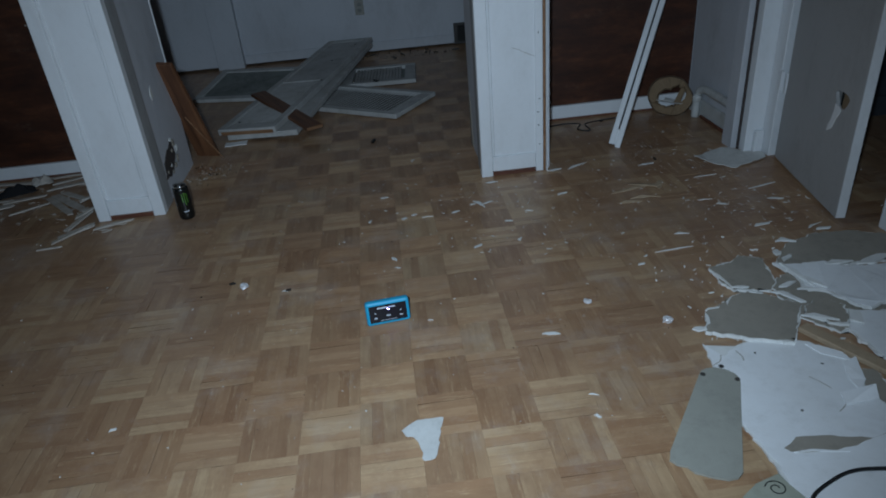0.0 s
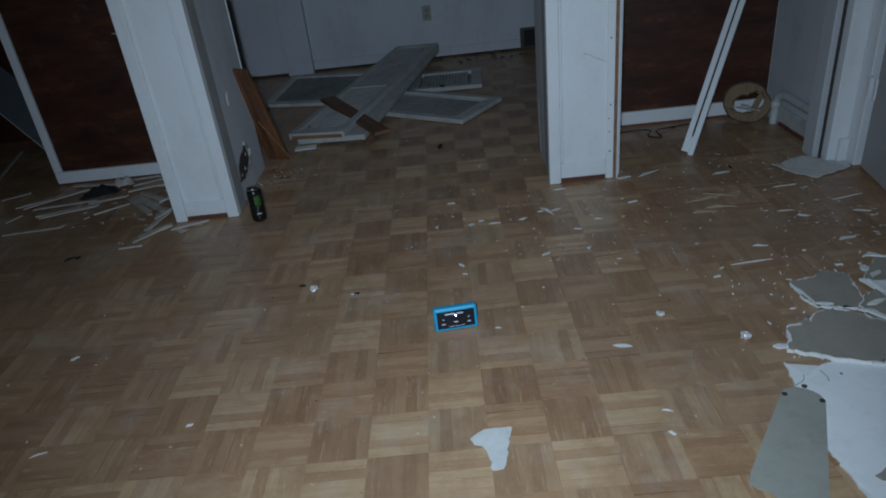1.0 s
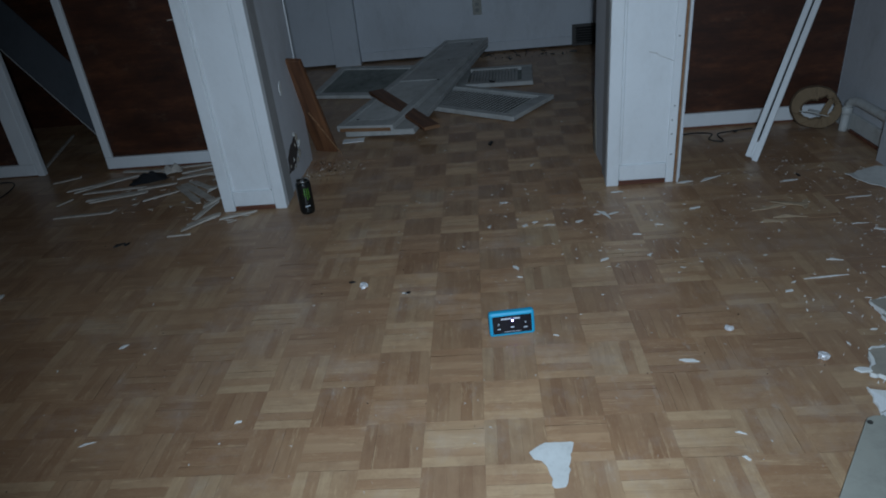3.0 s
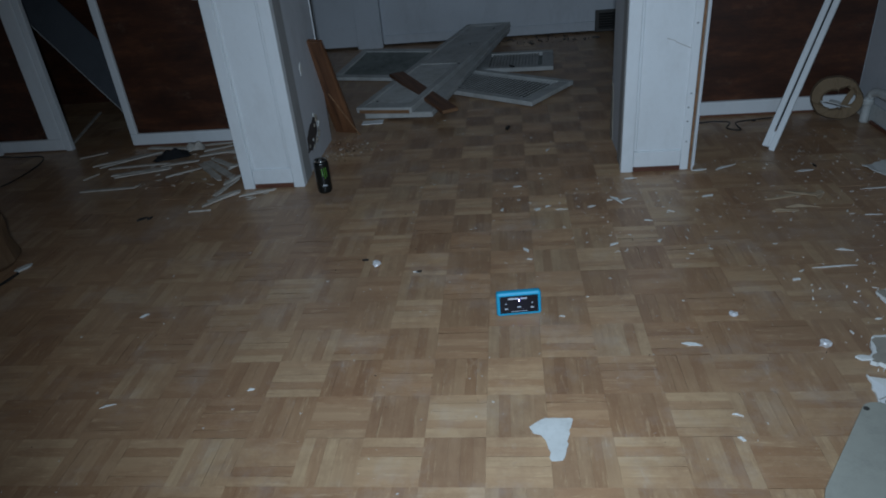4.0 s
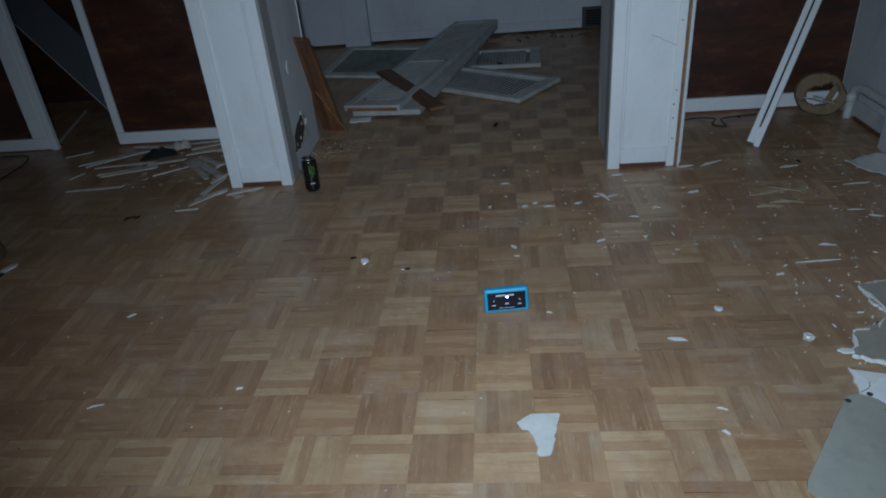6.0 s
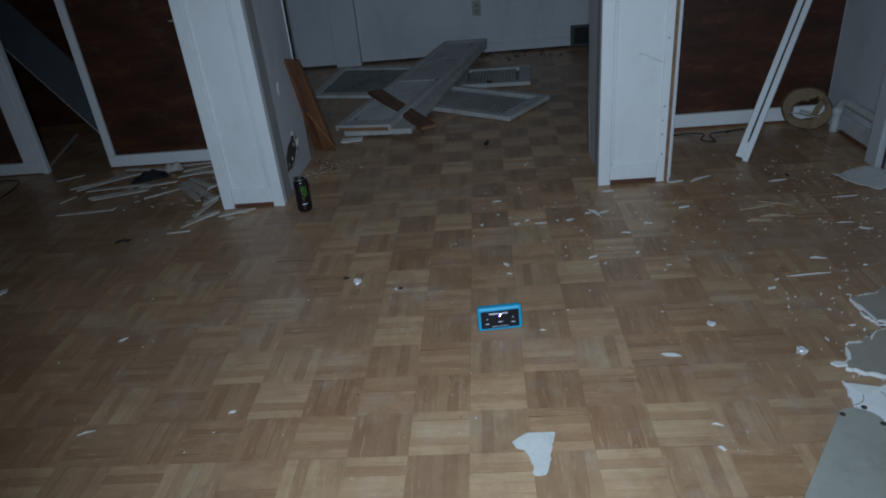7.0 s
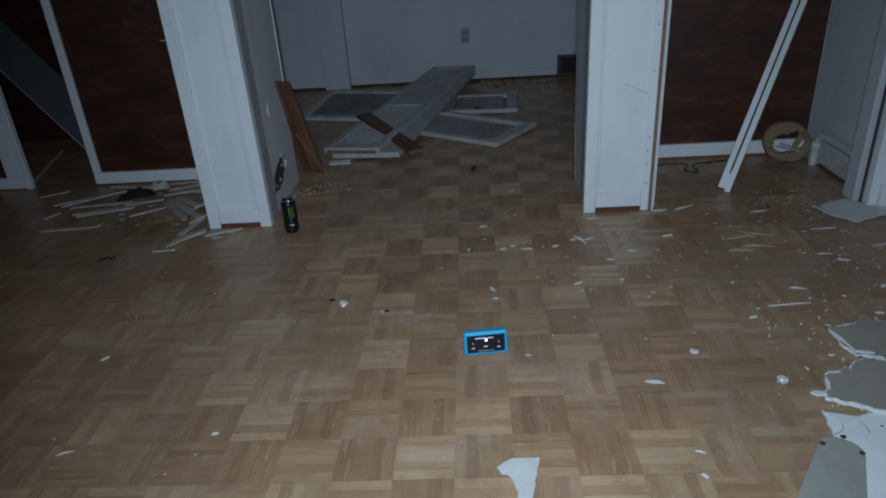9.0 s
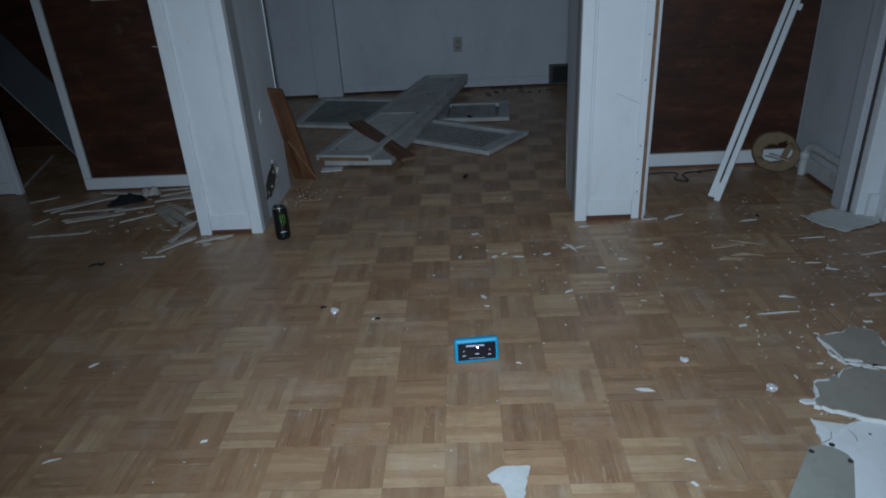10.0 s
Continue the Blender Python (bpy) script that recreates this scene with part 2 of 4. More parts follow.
def box(x0, x1, y0, y1, z0, z1, bevel=0.0, bm=None):
    """A box with slightly rounded edges, added to bm or to a new one."""
    one = bmesh.new()
    bmesh.ops.create_cube(one, size=1.0, matrix=Matrix.Translation(((x0 + x1) / 2, (y0 + y1) / 2, (z0 + z1) / 2)) @ Matrix.Diagonal((abs(x1 - x0), abs(y1 - y0), abs(z1 - z0), 1)))
    if bevel:
        bmesh.ops.bevel(one, geom=one.edges[:], offset=bevel, segments=2 if bevel > 0.003 else 1, affect="EDGES", profile=0.5)
    if bm is None:
        return one
    me = bpy.data.meshes.new("tmp")
    one.to_mesh(me)
    one.free()
    bm.from_mesh(me)
    bpy.data.meshes.remove(me)
    return bm


def sweep(points, radius, sides=8, closed_ends=True):
    """A round bar along a smooth line through some points."""
    pts = [Vector(p) for p in points]
    line = []
    for i in range(len(pts) - 1):
        a, b, c, d = pts[max(0, i - 1)], pts[i], pts[i + 1], pts[min(len(pts) - 1, i + 2)]
        for k in range(6):
            s = k / 6
            line.append(0.5 * ((2 * b) + (c - a) * s + (2 * a - 5 * b + 4 * c - d) * s * s + (3 * b - a - 3 * c + d) * s ** 3))
    line.append(pts[-1])
    bm, rings = bmesh.new(), []
    for i, p in enumerate(line):
        d = (line[min(i + 1, len(line) - 1)] - line[max(i - 1, 0)]).normalized()
        u = d.orthogonal() if abs(d.z) > 0.95 else d.cross(Vector((0, 0, 1))).normalized()
        w = d.cross(u).normalized()
        u.normalize()
        rings.append([bm.verts.new(p + radius * (math.cos(2 * math.pi * k / sides) * u + math.sin(2 * math.pi * k / sides) * w)) for k in range(sides)])
    for a, b in zip(rings, rings[1:]):
        for k in range(sides):
            bm.faces.new((a[k], a[(k + 1) % sides], b[(k + 1) % sides], b[k]))
    if closed_ends:
        bm.faces.new(rings[0]), bm.faces.new(rings[-1][::-1])
    return bm


def lathe(profile, sides=32):
    """A turned body from rows of (radius, height)."""
    bm, rings = bmesh.new(), []
    for r, z in profile:
        rings.append([bm.verts.new((r * math.cos(2 * math.pi * k / sides), r * math.sin(2 * math.pi * k / sides), z)) for k in range(sides)])
    for a, b in zip(rings, rings[1:]):
        for k in range(sides):
            bm.faces.new((a[k], a[(k + 1) % sides], b[(k + 1) % sides], b[k]))
    bm.faces.new(rings[0][::-1]), bm.faces.new(rings[-1])
    return bm


def ragged(corners, seed, jag=0.012, step=0.03):
    """The outline of a torn piece: straight runs between corners broken up at random."""
    r, out = random.Random(seed), []
    for (ax, ay), (bx, by) in zip(corners, corners[1:] + corners[:1]):
        n = max(1, int(math.hypot(bx - ax, by - ay) / step))
        for k in range(n):
            s = (k + (r.uniform(-0.3, 0.3) if k else 0)) / n
            j = jag * (0.35 if k == 0 else 1.0)
            out.append((ax + (bx - ax) * s + r.uniform(-j, j), ay + (by - ay) * s + r.uniform(-j, j)))
    return out


def plate(outline, z0, z1, curl=0.0, seed=0):
    """A flat piece of some thickness with that outline; curl lifts parts of it."""
    bm = bmesh.new()

    def lift(x, y):
        return curl * max(0.0, noise.noise(Vector((x * 9 + seed, y * 9, seed * 1.7))))
    low = [bm.verts.new((x, y, z0 + lift(x, y))) for x, y in outline]
    top = [bm.verts.new((x, y, z1 + lift(x, y))) for x, y in outline]
    bm.faces.new(low[::-1])
    f = bm.faces.new(top)
    n = len(outline)
    for k in range(n):
        bm.faces.new((low[k], low[(k + 1) % n], top[(k + 1) % n], top[k]))
    bmesh.ops.triangulate(bm, faces=[g for g in bm.faces if len(g.verts) > 4])
    return bm


def on(origin, u, v):
    """A frame with x along u, y along v as far as it is square to u."""
    x = Vector(u).normalized()
    z = x.cross(Vector(v)).normalized()
    y = z.cross(x)
    m = Matrix((x, y, z)).transposed().to_4x4()
    return Matrix.Translation(origin) @ m


def structure(name, bm, material, label="", category="wall"):
    return single(name, bm, material, label, category, kind="structure")


# ---- the shell ----
TOP = 2.44
floor = structure("floor", box(-3.8, 3.6, -2.6, 6.1, -0.12, -0.012), M_SUB, "worn oak parquet floor strewn with plaster dust", "floor")
structure("ceiling", box(-3.8, 3.6, -2.6, 6.1, TOP, TOP + 0.1), M_CEIL, "plain painted ceiling", "ceiling")
structure("wall_south", box(-3.8, 3.6, -2.6, -2.48, -0.012, TOP), M_WALL, "plain painted wall behind the room", "wall")
structure("wall_west", box(-2.95, -2.83, -2.48, 3.68, -0.012, TOP), M_WALL, "plain painted side wall", "wall")
structure("wall_north", box(-3.8, 3.6, 5.80, 5.92, 0.02, TOP), M_WALL2, "cool white painted far wall with scuffs", "wall")
structure("wall_east_outer", box(3.4, 3.6, -2.48, 5.80, -0.012, TOP), M_WALL, "dim bluish wall beyond the doorway", "wall")
structure("wall_west_outer", box(-3.8, -3.7, -2.48, 5.80, -0.012, TOP), M_WALL, "dim outer wall", "wall")

# right wall of the room: the part before the doorway, and the stub behind it
structure("wall_east_front", box(1.89, 2.01, -2.48, 2.09, -0.012, TOP), M_WALL, "plain painted side wall", "wall")
structure("wall_east_head", box(1.89, 2.01, 2.09, 2.906, 2.06, TOP), M_WALL, "wall over the doorway", "wall")
structure("wall_east_bay", box(1.825, 2.01, 3.085, 3.66, -0.012, TOP), M_WALL, "cool white painted bay wall", "wall")
structure("wall_east_post", box(1.737, 2.01, 2.996, 3.085, -0.012, TOP, 0.004), M_WALL, "grey painted wall end beside the doorway", "wall")
structure("wall_back_east", box(2.01, 3.4, 3.70, 3.82, -0.012, TOP), M_WALL, "wall closing the back room", "wall")
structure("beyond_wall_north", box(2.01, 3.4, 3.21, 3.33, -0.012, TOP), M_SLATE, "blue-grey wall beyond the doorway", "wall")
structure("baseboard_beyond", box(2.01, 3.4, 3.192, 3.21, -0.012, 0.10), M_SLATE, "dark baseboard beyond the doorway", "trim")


def partition(name, x0, x1, y0, y1, label):
    return structure(name, box(x0, x1, y0, y1, -0.012, TOP), M_WALL2, label, "wall")


partition("wall_partition_west", -1.118, -0.875, 3.033, 3.606, "stub wall between the closet bay and the opening")
partition("wall_partition_east", 0.582, 0.884, 3.033, 3.46, "stub wall between the opening and the right bay")
structure("wall_bay_back_east", box(0.884, 2.01, 3.680, 3.78, -0.012, TOP), M_WALL, "wall behind brown plywood panelling", "wall")
structure("wall_bay_back_west", box(-2.015, -1.118, 3.680, 3.78, -0.012, TOP), M_WALL, "wall behind brown plywood panelling", "wall")
structure("wall_bay_back_far_west", box(-2.95, -2.54, 3.680, 3.78, -0.012, TOP), M_WALL, "wall behind brown plywood panelling", "wall")
# the dark closet behind the narrow opening
structure("wall_closet_back", box(-3.7, -1.45, 4.62, 4.72, -0.012, TOP), M_PLY, "dark closet back wall", "wall")
structure("wall_closet_side", box(-1.55, -1.45, 3.78, 4.62, -0.012, TOP), M_PLY, "dark closet side wall", "wall")


def cased_end(name, x0, x1, y, label, raw_side):
    """A wall end cased in white boards: two stiles, a sunk panel, a bottom rail, a strip at the floor."""
    t = thing(name, label, "pillar")
    w, w2 = 0.052, (0.034 if raw_side else 0.052)
    part("stile", box(x0, x0 + w, y, y + 0.045, 0.0, TOP - 0.002, 0.003), M_TRIM, t)
    part("stile", box(x1 - w2, x1, y + (0.006 if raw_side else 0), y + 0.045, 0.0, TOP - 0.002, 0.003), M_TRIM, t)
    for a, b in ((x0 + w, x0 + w + 0.012), (x1 - w2 - 0.012, x1 - w2))[:1 if raw_side else 2]:
        part("panel_bead", box(a, b, y + 0.006, y + 0.04, 0.095, TOP - 0.01, 0.003), M_TRIM, t)
    part("panel", box(x0 + w, x1 - w2, y + 0.014, y + 0.04, 0.085, TOP - 0.01), M_TRIM, t)
    part("bottom_rail", box(x0 + w + 0.001, x1 - w2 - 0.001, y + 0.004, y + 0.04, 0.022, 0.093, 0.003), M_TRIM, t)
    part("floor_strip", box(x0 + w, x1 - w2, y + 0.008, y + 0.04, 0.0, 0.02, 0.002), M_REDWOOD, t, "bare red-brown wood strip")
    return t


pillar_w = cased_end("pillar_casing", -1.153, -0.862, 2.988, "white painted panelled casing on a wall end", False)
pillar_e = cased_end("pillar_casing", 0.561, 0.847, 2.988, "white painted panelled casing, scratched, with split edge", True)
# side boards of the casings, a darker grey than the fronts
part("side_board", box(-0.898, -0.864, 3.034, 3.137, 0.0, TOP - 0.002, 0.003), M_JAMB, pillar_w, "grey side board")
part("side_board", box(0.568, 0.5815, 3.034, 3.146, 0.0, TOP - 0.002, 0.003), M_JAMB, pillar_e, "grey side board")
part("edge_board", box(0.849, 0.860, 3.000, 3.062, 0.0, TOP - 0.002, 0.002), M_RAW, pillar_e, "bare split wood edge")
part("edge_strip", box(0.8605, 0.8665, 2.988, 3.021, 0.0, TOP - 0.002, 0.002), M_TRIM, pillar_e, "white edge strip standing off")
part("corner_bead", box(-0.883, -0.871, 3.607, 3.619, 0.30, TOP - 0.002, 0.003), M_TRIM, pillar_w, "white corner bead")


def panelling(name, x0, x1, y, label, left_frame=0.0, right_frame=0.0, base=0.065, lift=0.0):
    """Brown plywood sheet in a white painted frame."""
    t = thing(name, label, "wall panel")
    part("sheet", box(x0 + left_frame, x1 - right_frame, y + 0.004, y + 0.02, lift + base, TOP - 0.002), M_PLY, t)
    part("bottom_trim", box(x0, x1, y - 0.012, y + 0.02, lift, lift + base - 0.001, 0.003), M_TRIM, t, "white bottom trim")
    if left_frame:
        part("side_trim", box(x0, x0 + left_frame - 0.001, y - 0.012, y + 0.02, lift + base, TOP - 0.002, 0.003), M_TRIM, t, "white side trim")
    if right_frame:
        part("side_trim", box(x1 - right_frame + 0.001, x1, y - 0.012, y + 0.02, lift + base, TOP - 0.002, 0.003), M_TRIM, t, "white side trim")
    part("gap_strip", box(x0, x1, y, y + 0.02, 0.0, max(0.004, lift - 0.001)), M_REDWOOD, t, "dark wood strip at the floor")
    return t


panelling("brown_panel", -2.025, -1.120, 3.657, "dark brown plywood panel framed in white trim, scuffed", 0.042, lift=0.012)
panelling("brown_panel", -2.825, -2.436, 3.657, "dark brown plywood panel framed in white trim", right_frame=0.085, lift=0.006)
panelling("brown_panel", 0.886, 1.822, 3.657, "dark brown plywood panel above a white baseboard", lift=0.012, base=0.07)
single("scratch_mark", box(-1.73, -1.58, 3.6585, 3.6605, 0.985, 0.992), M_LATH, "pale scratch across brown plywood panel", "scratch")
single("scratch_mark", box(-1.48, -1.37, 3.6585, 3.6605, 0.752, 0.757), M_LATH, "pale scratch across brown plywood panel", "scratch")
structure("baseboard_west", box(-2.83, -2.81, -2.48, 3.64, 0.0, 0.11, 0.003), M_TRIM, "white baseboard", "trim")
structure("door_post_west", box(-2.434, -2.394, 3.645, 3.678, 0.0, TOP, 0.004), M_TRIM, "white door post of the narrow closet opening", "trim")

for k, (x, z, l, a) in enumerate([(0.785, 0.535, 0.07, -24), (0.735, 0.560, 0.04, -18)]):
    single("scratch_mark", box(-l / 2, l / 2, -0.001, 0.001, -0.0008, 0.0008), M_GYPSUM, "dark scratch across white casing panel", "scratch", pose(x, 3.0015, z, 0, -a, 0))
for z in (0.13, 0.22, 0.28, 0.34, 0.62, 0.80):
    single("nail_hole", lathe([(0.003, 0), (0.003, 0.002)], 8), M_DARK, "dark nail hole in white casing edge", "nail hole", pose(0.827 - 0.004 * math.sin(z * 30), 2.9945, z, 90, 0, 0), "nail holes")

# far wall: lower edge, projecting board, outlet, register
structure("baseboard_north", box(-0.915, 2.6, 5.786, 5.80, 0.016, 0.085, 0.002), M_WALL2, "painted low baseboard", "trim")
structure("wall_north_board", box(-3.7, -1.125, 5.74, 5.80, 0.02, TOP - 0.01, 0.003), M_WALL2, "painted boxed-out part of the far wall", "wall")
structure("wall_north_casing", box(-1.123, -0.917, 5.725, 5.80, 0.0, TOP - 0.01, 0.004), M_WALL2, "painted casing board on the far wall", "trim")

outlet = thing("wall_outlet", "ivory duplex outlet plate on the far wall", "outlet")
plate_part = part("plate", box(0.013, 0.083, 5.793, 5.80, 0.305, 0.420, 0.003), M_IVORY, outlet)
for z in (0.34, 0.385):
    part("socket", box(0.033, 0.063, 5.790, 5.793, z - 0.013, z + 0.013, 0.002), M_GREY, plate_part, "grey socket face")

register = thing("wall_register", "dark metal air register low in the far wall", "vent")
reg_frame = part("frame", box(0.785, 1.10, 5.776, 5.7858, 0.006, 0.173, 0.003), M_DARKMETAL_SHADE, register)
part("opening", box(0.815, 1.07, 5.772, 5.776, 0.028, 0.150), M_DARK, register)
for k in range(6):
    z = 0.036 + k * 0.019
    part("slat", box(0.815, 1.07, 5.765, 5.772, z, z + 0.004), M_DARKMETAL_SHADE, reg_frame)

# ---- doorway and door on the right ----
structure("door_casing_far", box(1.770, 1.89, 2.936, 2.994, 0.0, TOP - 0.01, 0.004), M_TRIM, "white door casing, chipped at the floor", "trim")
# the shade in the gap next to the casing, put in as a dark strip
structure("door_casing_gap", box(1.762, 1.7685, 2.978, 2.994, 0.0, TOP - 0.01, 0.001), M_CAVITY, "dark strip for the shaded gap beside the casing", "trim")
structure("door_jamb_far", box(1.845, 2.01, 2.861, 2.934, 0.0, 2.06, 0.003), M_TRIM, "white door jamb with hinge leaves", "trim")
structure("door_jamb_near", box(1.857, 2.01, 2.09, 2.145, 0.0, 2.06, 0.003), M_TRIM, "white door jamb", "trim")
structure("door_stop", box(1.94, 1.96, 2.836, 2.861, 0.0, 2.06, 0.002), M_TRIM, "door stop strip", "trim")

HINGE = Matrix.Translation((1.889, 2.820, 0.012)) @ Matrix.Rotation(math.atan2(-0.604, -0.110), 4, "Z")
door = thing("door_1", "open grey painted door with a punched hole", "door", HINGE)


def door_leaf():
    """The leaf with a torn hole through its face skin."""
    bm = bmesh.new()
    w, h, d = 0.612, 2.03, 0.034
    hole = [(0.482 + 0.048 * math.cos(a) * (1 + 0.22 * math.sin(3 * a)), 0.40 + 0.037 * math.sin(a) * (1 + 0.2 * math.cos(2 * a))) for a in [2 * math.pi * k / 16 for k in range(16)]]
    rim = []
    for k in range(16):
        a = 2 * math.pi * k / 16
        rim.append((0.482 + 0.08 * math.cos(a), 0.40 + 0.08 * math.sin(a)))
    fv = {}

    def v(x, z, y):
        key = (round(x, 5), round(z, 5), y)
        if key not in fv:
            fv[key] = bm.verts.new((x, y, z))
        return fv[key]
    y = -d
    for k in range(16):
        k2 = (k + 1) % 16
        bm.faces.new([v(*hole[k], y), v(*hole[k2], y), v(*rim[k2], y), v(*rim[k], y)])
        bm.faces.new([v(*hole[k], y), v(*hole[k2], y), v(*hole[k2], y + 0.012), v(*hole[k], y + 0.012)])
    sides = [(w, 0.40), (w, h), (0.482, h), (0, h), (0, 0.40), (0, 0), (0.482, 0), (w, 0)]
    for k in range(8):
        k2 = (k + 1) % 8
        ring = [rim[(2 * k + i) % 16] for i in range(3)]
        a, b = sides[k], sides[k2]
        if k in (0, 2, 4, 6):
            pts = [ring[0], a, b, ring[2], ring[1]]
        else:
            pts = [ring[0], a, b, ring[2], ring[1]]
        bm.faces.new([v(*p, y) for p in pts])
    for a, b in zip(sides, sides[1:] + sides[:1]):
        bm.faces.new([v(*a, y), v(*b, y), v(*b, 0), v(*a, 0)])
    bm.faces.new([v(*p, 0) for p in sides])
    return bm


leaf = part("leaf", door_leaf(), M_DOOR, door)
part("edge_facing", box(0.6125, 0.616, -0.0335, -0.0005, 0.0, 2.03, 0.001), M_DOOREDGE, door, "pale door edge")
part("torn_flap", plate(ragged([(0.445, 0.378), (0.490, 0.368), (0.447, 0.285), (0.415, 0.265)], 5, 0.005, 0.02), 0, 0.002), M_WHITE, leaf, "white torn skin under the hole", at=Matrix.Translation((0, -0.034, 0)) @ Matrix.Rotation(radians(90), 4, "X"))
part("hole_back", box(0.43, 0.57, -0.012, -0.008, 0.345, 0.455), M_DARK, leaf, "dark hollow behind the hole")
part("hole_inside", plate(ragged([(0.475, 0.362), (0.522, 0.370), (0.524, 0.428), (0.484, 0.432)], 15, 0.004, 0.015), 0.014, 0.018), M_TAN, leaf, "tan core showing in the hole", at=Matrix.Translation((0, -0.010, 0)) @ Matrix.Rotation(radians(90), 4, "X"))
for z in (0.28, 1.75):
    part("hinge", box(-0.012, 0.004, -0.040, -0.004, z, z + 0.09, 0.002), M_TRIM, door, "painted-over hinge")

structure("door_plinth", box(1.803, 1.843, 2.911, 2.935, 0.0, 0.105, 0.003), M_TRIM, "white plinth block at the casing foot", "trim")
single("hinge_leaf", box(1.831, 1.848, 2.836, 2.860, 0.30, 0.39, 0.002), M_TRIM, "painted hinge leaf on the door jamb", "hinge")

# ---- right bay ----
pipe = thing("floor_pipe", "white painted pipe bending out of the floor along the wall", "pipe")
part("pipe_run", sweep([(1.782, 3.475, 0.0), (1.784, 3.475, 0.09), (1.788, 3.46, 0.142), (1.796, 3.41, 0.158), (1.798, 3.34, 0.158), (1.798, 3.20, 0.158), (1.798, 3.087, 0.158)], 0.020, 12), M_PIPE, pipe, smooth=True)
part("elbow_collar", lathe([(0.024, 0.085), (0.026, 0.09), (0.026, 0.112), (0.024, 0.117)], 16), M_PIPE, pipe, at=Matrix.Translation((1.783, 3.475, 0)), smooth=True)
structure("baseboard_bay", box(1.808, 1.825, 3.087, 3.64, 0.0, 0.085, 0.003), M_PIPE, "grey baseboard in the bay", "trim")
structure("shoe_moulding_bay", box(1.795, 1.807, 3.10, 3.45, 0.0, 0.016, 0.004), M_REDWOOD, "brown shoe moulding along the bay wall", "trim")


def torn_ring():
    """A crumpled drum of tan board, its front folded in round a torn hole."""
    bm, n = bmesh.new(), 36
    rows = []
    for i in range(n):
        a = 2 * math.pi * i / n
        c, s = math.cos(a), math.sin(a)
        k = noise.noise(Vector((c * 1.6, s * 1.6, 4.0)))
        f = noise.noise(Vector((c * 5, s * 5, 9.0)))
        r = 0.110 + 0.010 * k + 0.006 * math.cos(2 * a + 0.6)
        h = 0.055 + 0.016 * math.cos(2 * (a - 0.45)) + 0.012 * f
        ring_at = ((r * 0.93, 0.055), (r, 0.012 + 0.01 * k), (r * 0.93, -0.026 + 0.012 * f), (h + 0.010, -0.034 + 0.014 * k), (h, -0.022 + 0.016 * f), (h + 0.004, -0.018 + 0.016 * f), (r * 0.88, -0.014), (r * 0.90, 0.052))
        rows.append([bm.verts.new((q * c + (0.010 if q < 0.08 else 0.0), y, q * s)) for q, y in ring_at])
    m = len(rows[0])
    for i in range(n):
        for j in range(m):
            bm.faces.new((rows[i][j], rows[(i + 1) % n][j], rows[(i + 1) % n][(j + 1) % m], rows[i][(j + 1) % m]))
    return bm


ring = thing("cardboard_tube", "torn tan cardboard ring with white paper inside", "cardboard", pose(1.655, 3.52, 0.112, -14, 8, -24))
part("shell", torn_ring(), M_TAN, ring)
part("flap", plate(ragged([(-0.016, -0.050), (0.016, -0.046), (0.012, 0.034), (-0.012, 0.046)], 14, 0.004), -0.001, 0.001, 0.012, 4), M_TAN, ring, at=pose(0.052, -0.012, 0.012, 80, 12, -24))
part("lining", plate(ragged([(-0.06, -0.05), (0.03, -0.06), (0.07, -0.03), (0.055, 0.03), (-0.02, 0.05)], 8, 0.01), -0.03, -0.027, 0.05, 3), M_SCRAP, ring, "crumpled white paper")

stick = thing("leaning_track", "white painted twin rail leaning in the bay corner", "rail", on((1.226, 3.205, 0.010), (0.049, -0.034, -0.0083), (0.345, 0.38, 0.87)))
part("rail", box(0.0, 0.025, 0, 1.36, 0, 0.018, 0.002), M_TRIM, stick)
part("rail", box(0.033, 0.058, -0.012, 1.36, 0, 0.018, 0.002), M_TRIM, stick)
# shaded slot between the rails, given as a near-black strip
part("slot_shade", box(0.025, 0.033, 0.10, 1.35, 0.001, 0.006), M_DARK, stick, "dark strip for the shade in the slot between the rails")
part("foot_block", box(0.025, 0.033, 0.0, 0.075, 0.001, 0.015), M_TRIM, stick)
part("bracket", box(0.058, 0.075, 0.93, 0.96, 0.0, 0.014, 0.003), M_TRIM, stick, "chipped white bracket")

single("loose_wire", sweep([(0.893, 3.601, 0.006), (1.010, 3.559, 0.005), (1.107, 3.570, 0.006), (1.174, 3.526, 0.012), (1.145, 3.466, 0.006), (1.202, 3.433, 0.005), (1.193, 3.494, 0.02), (1.280, 3.561, 0.006), (1.395, 3.585, 0.005)], 0.0035, 6), M_BLACK, "thin black wire lying on the floor", "wire", smooth=True)

# ---- back room: the heap of bifold doors ----


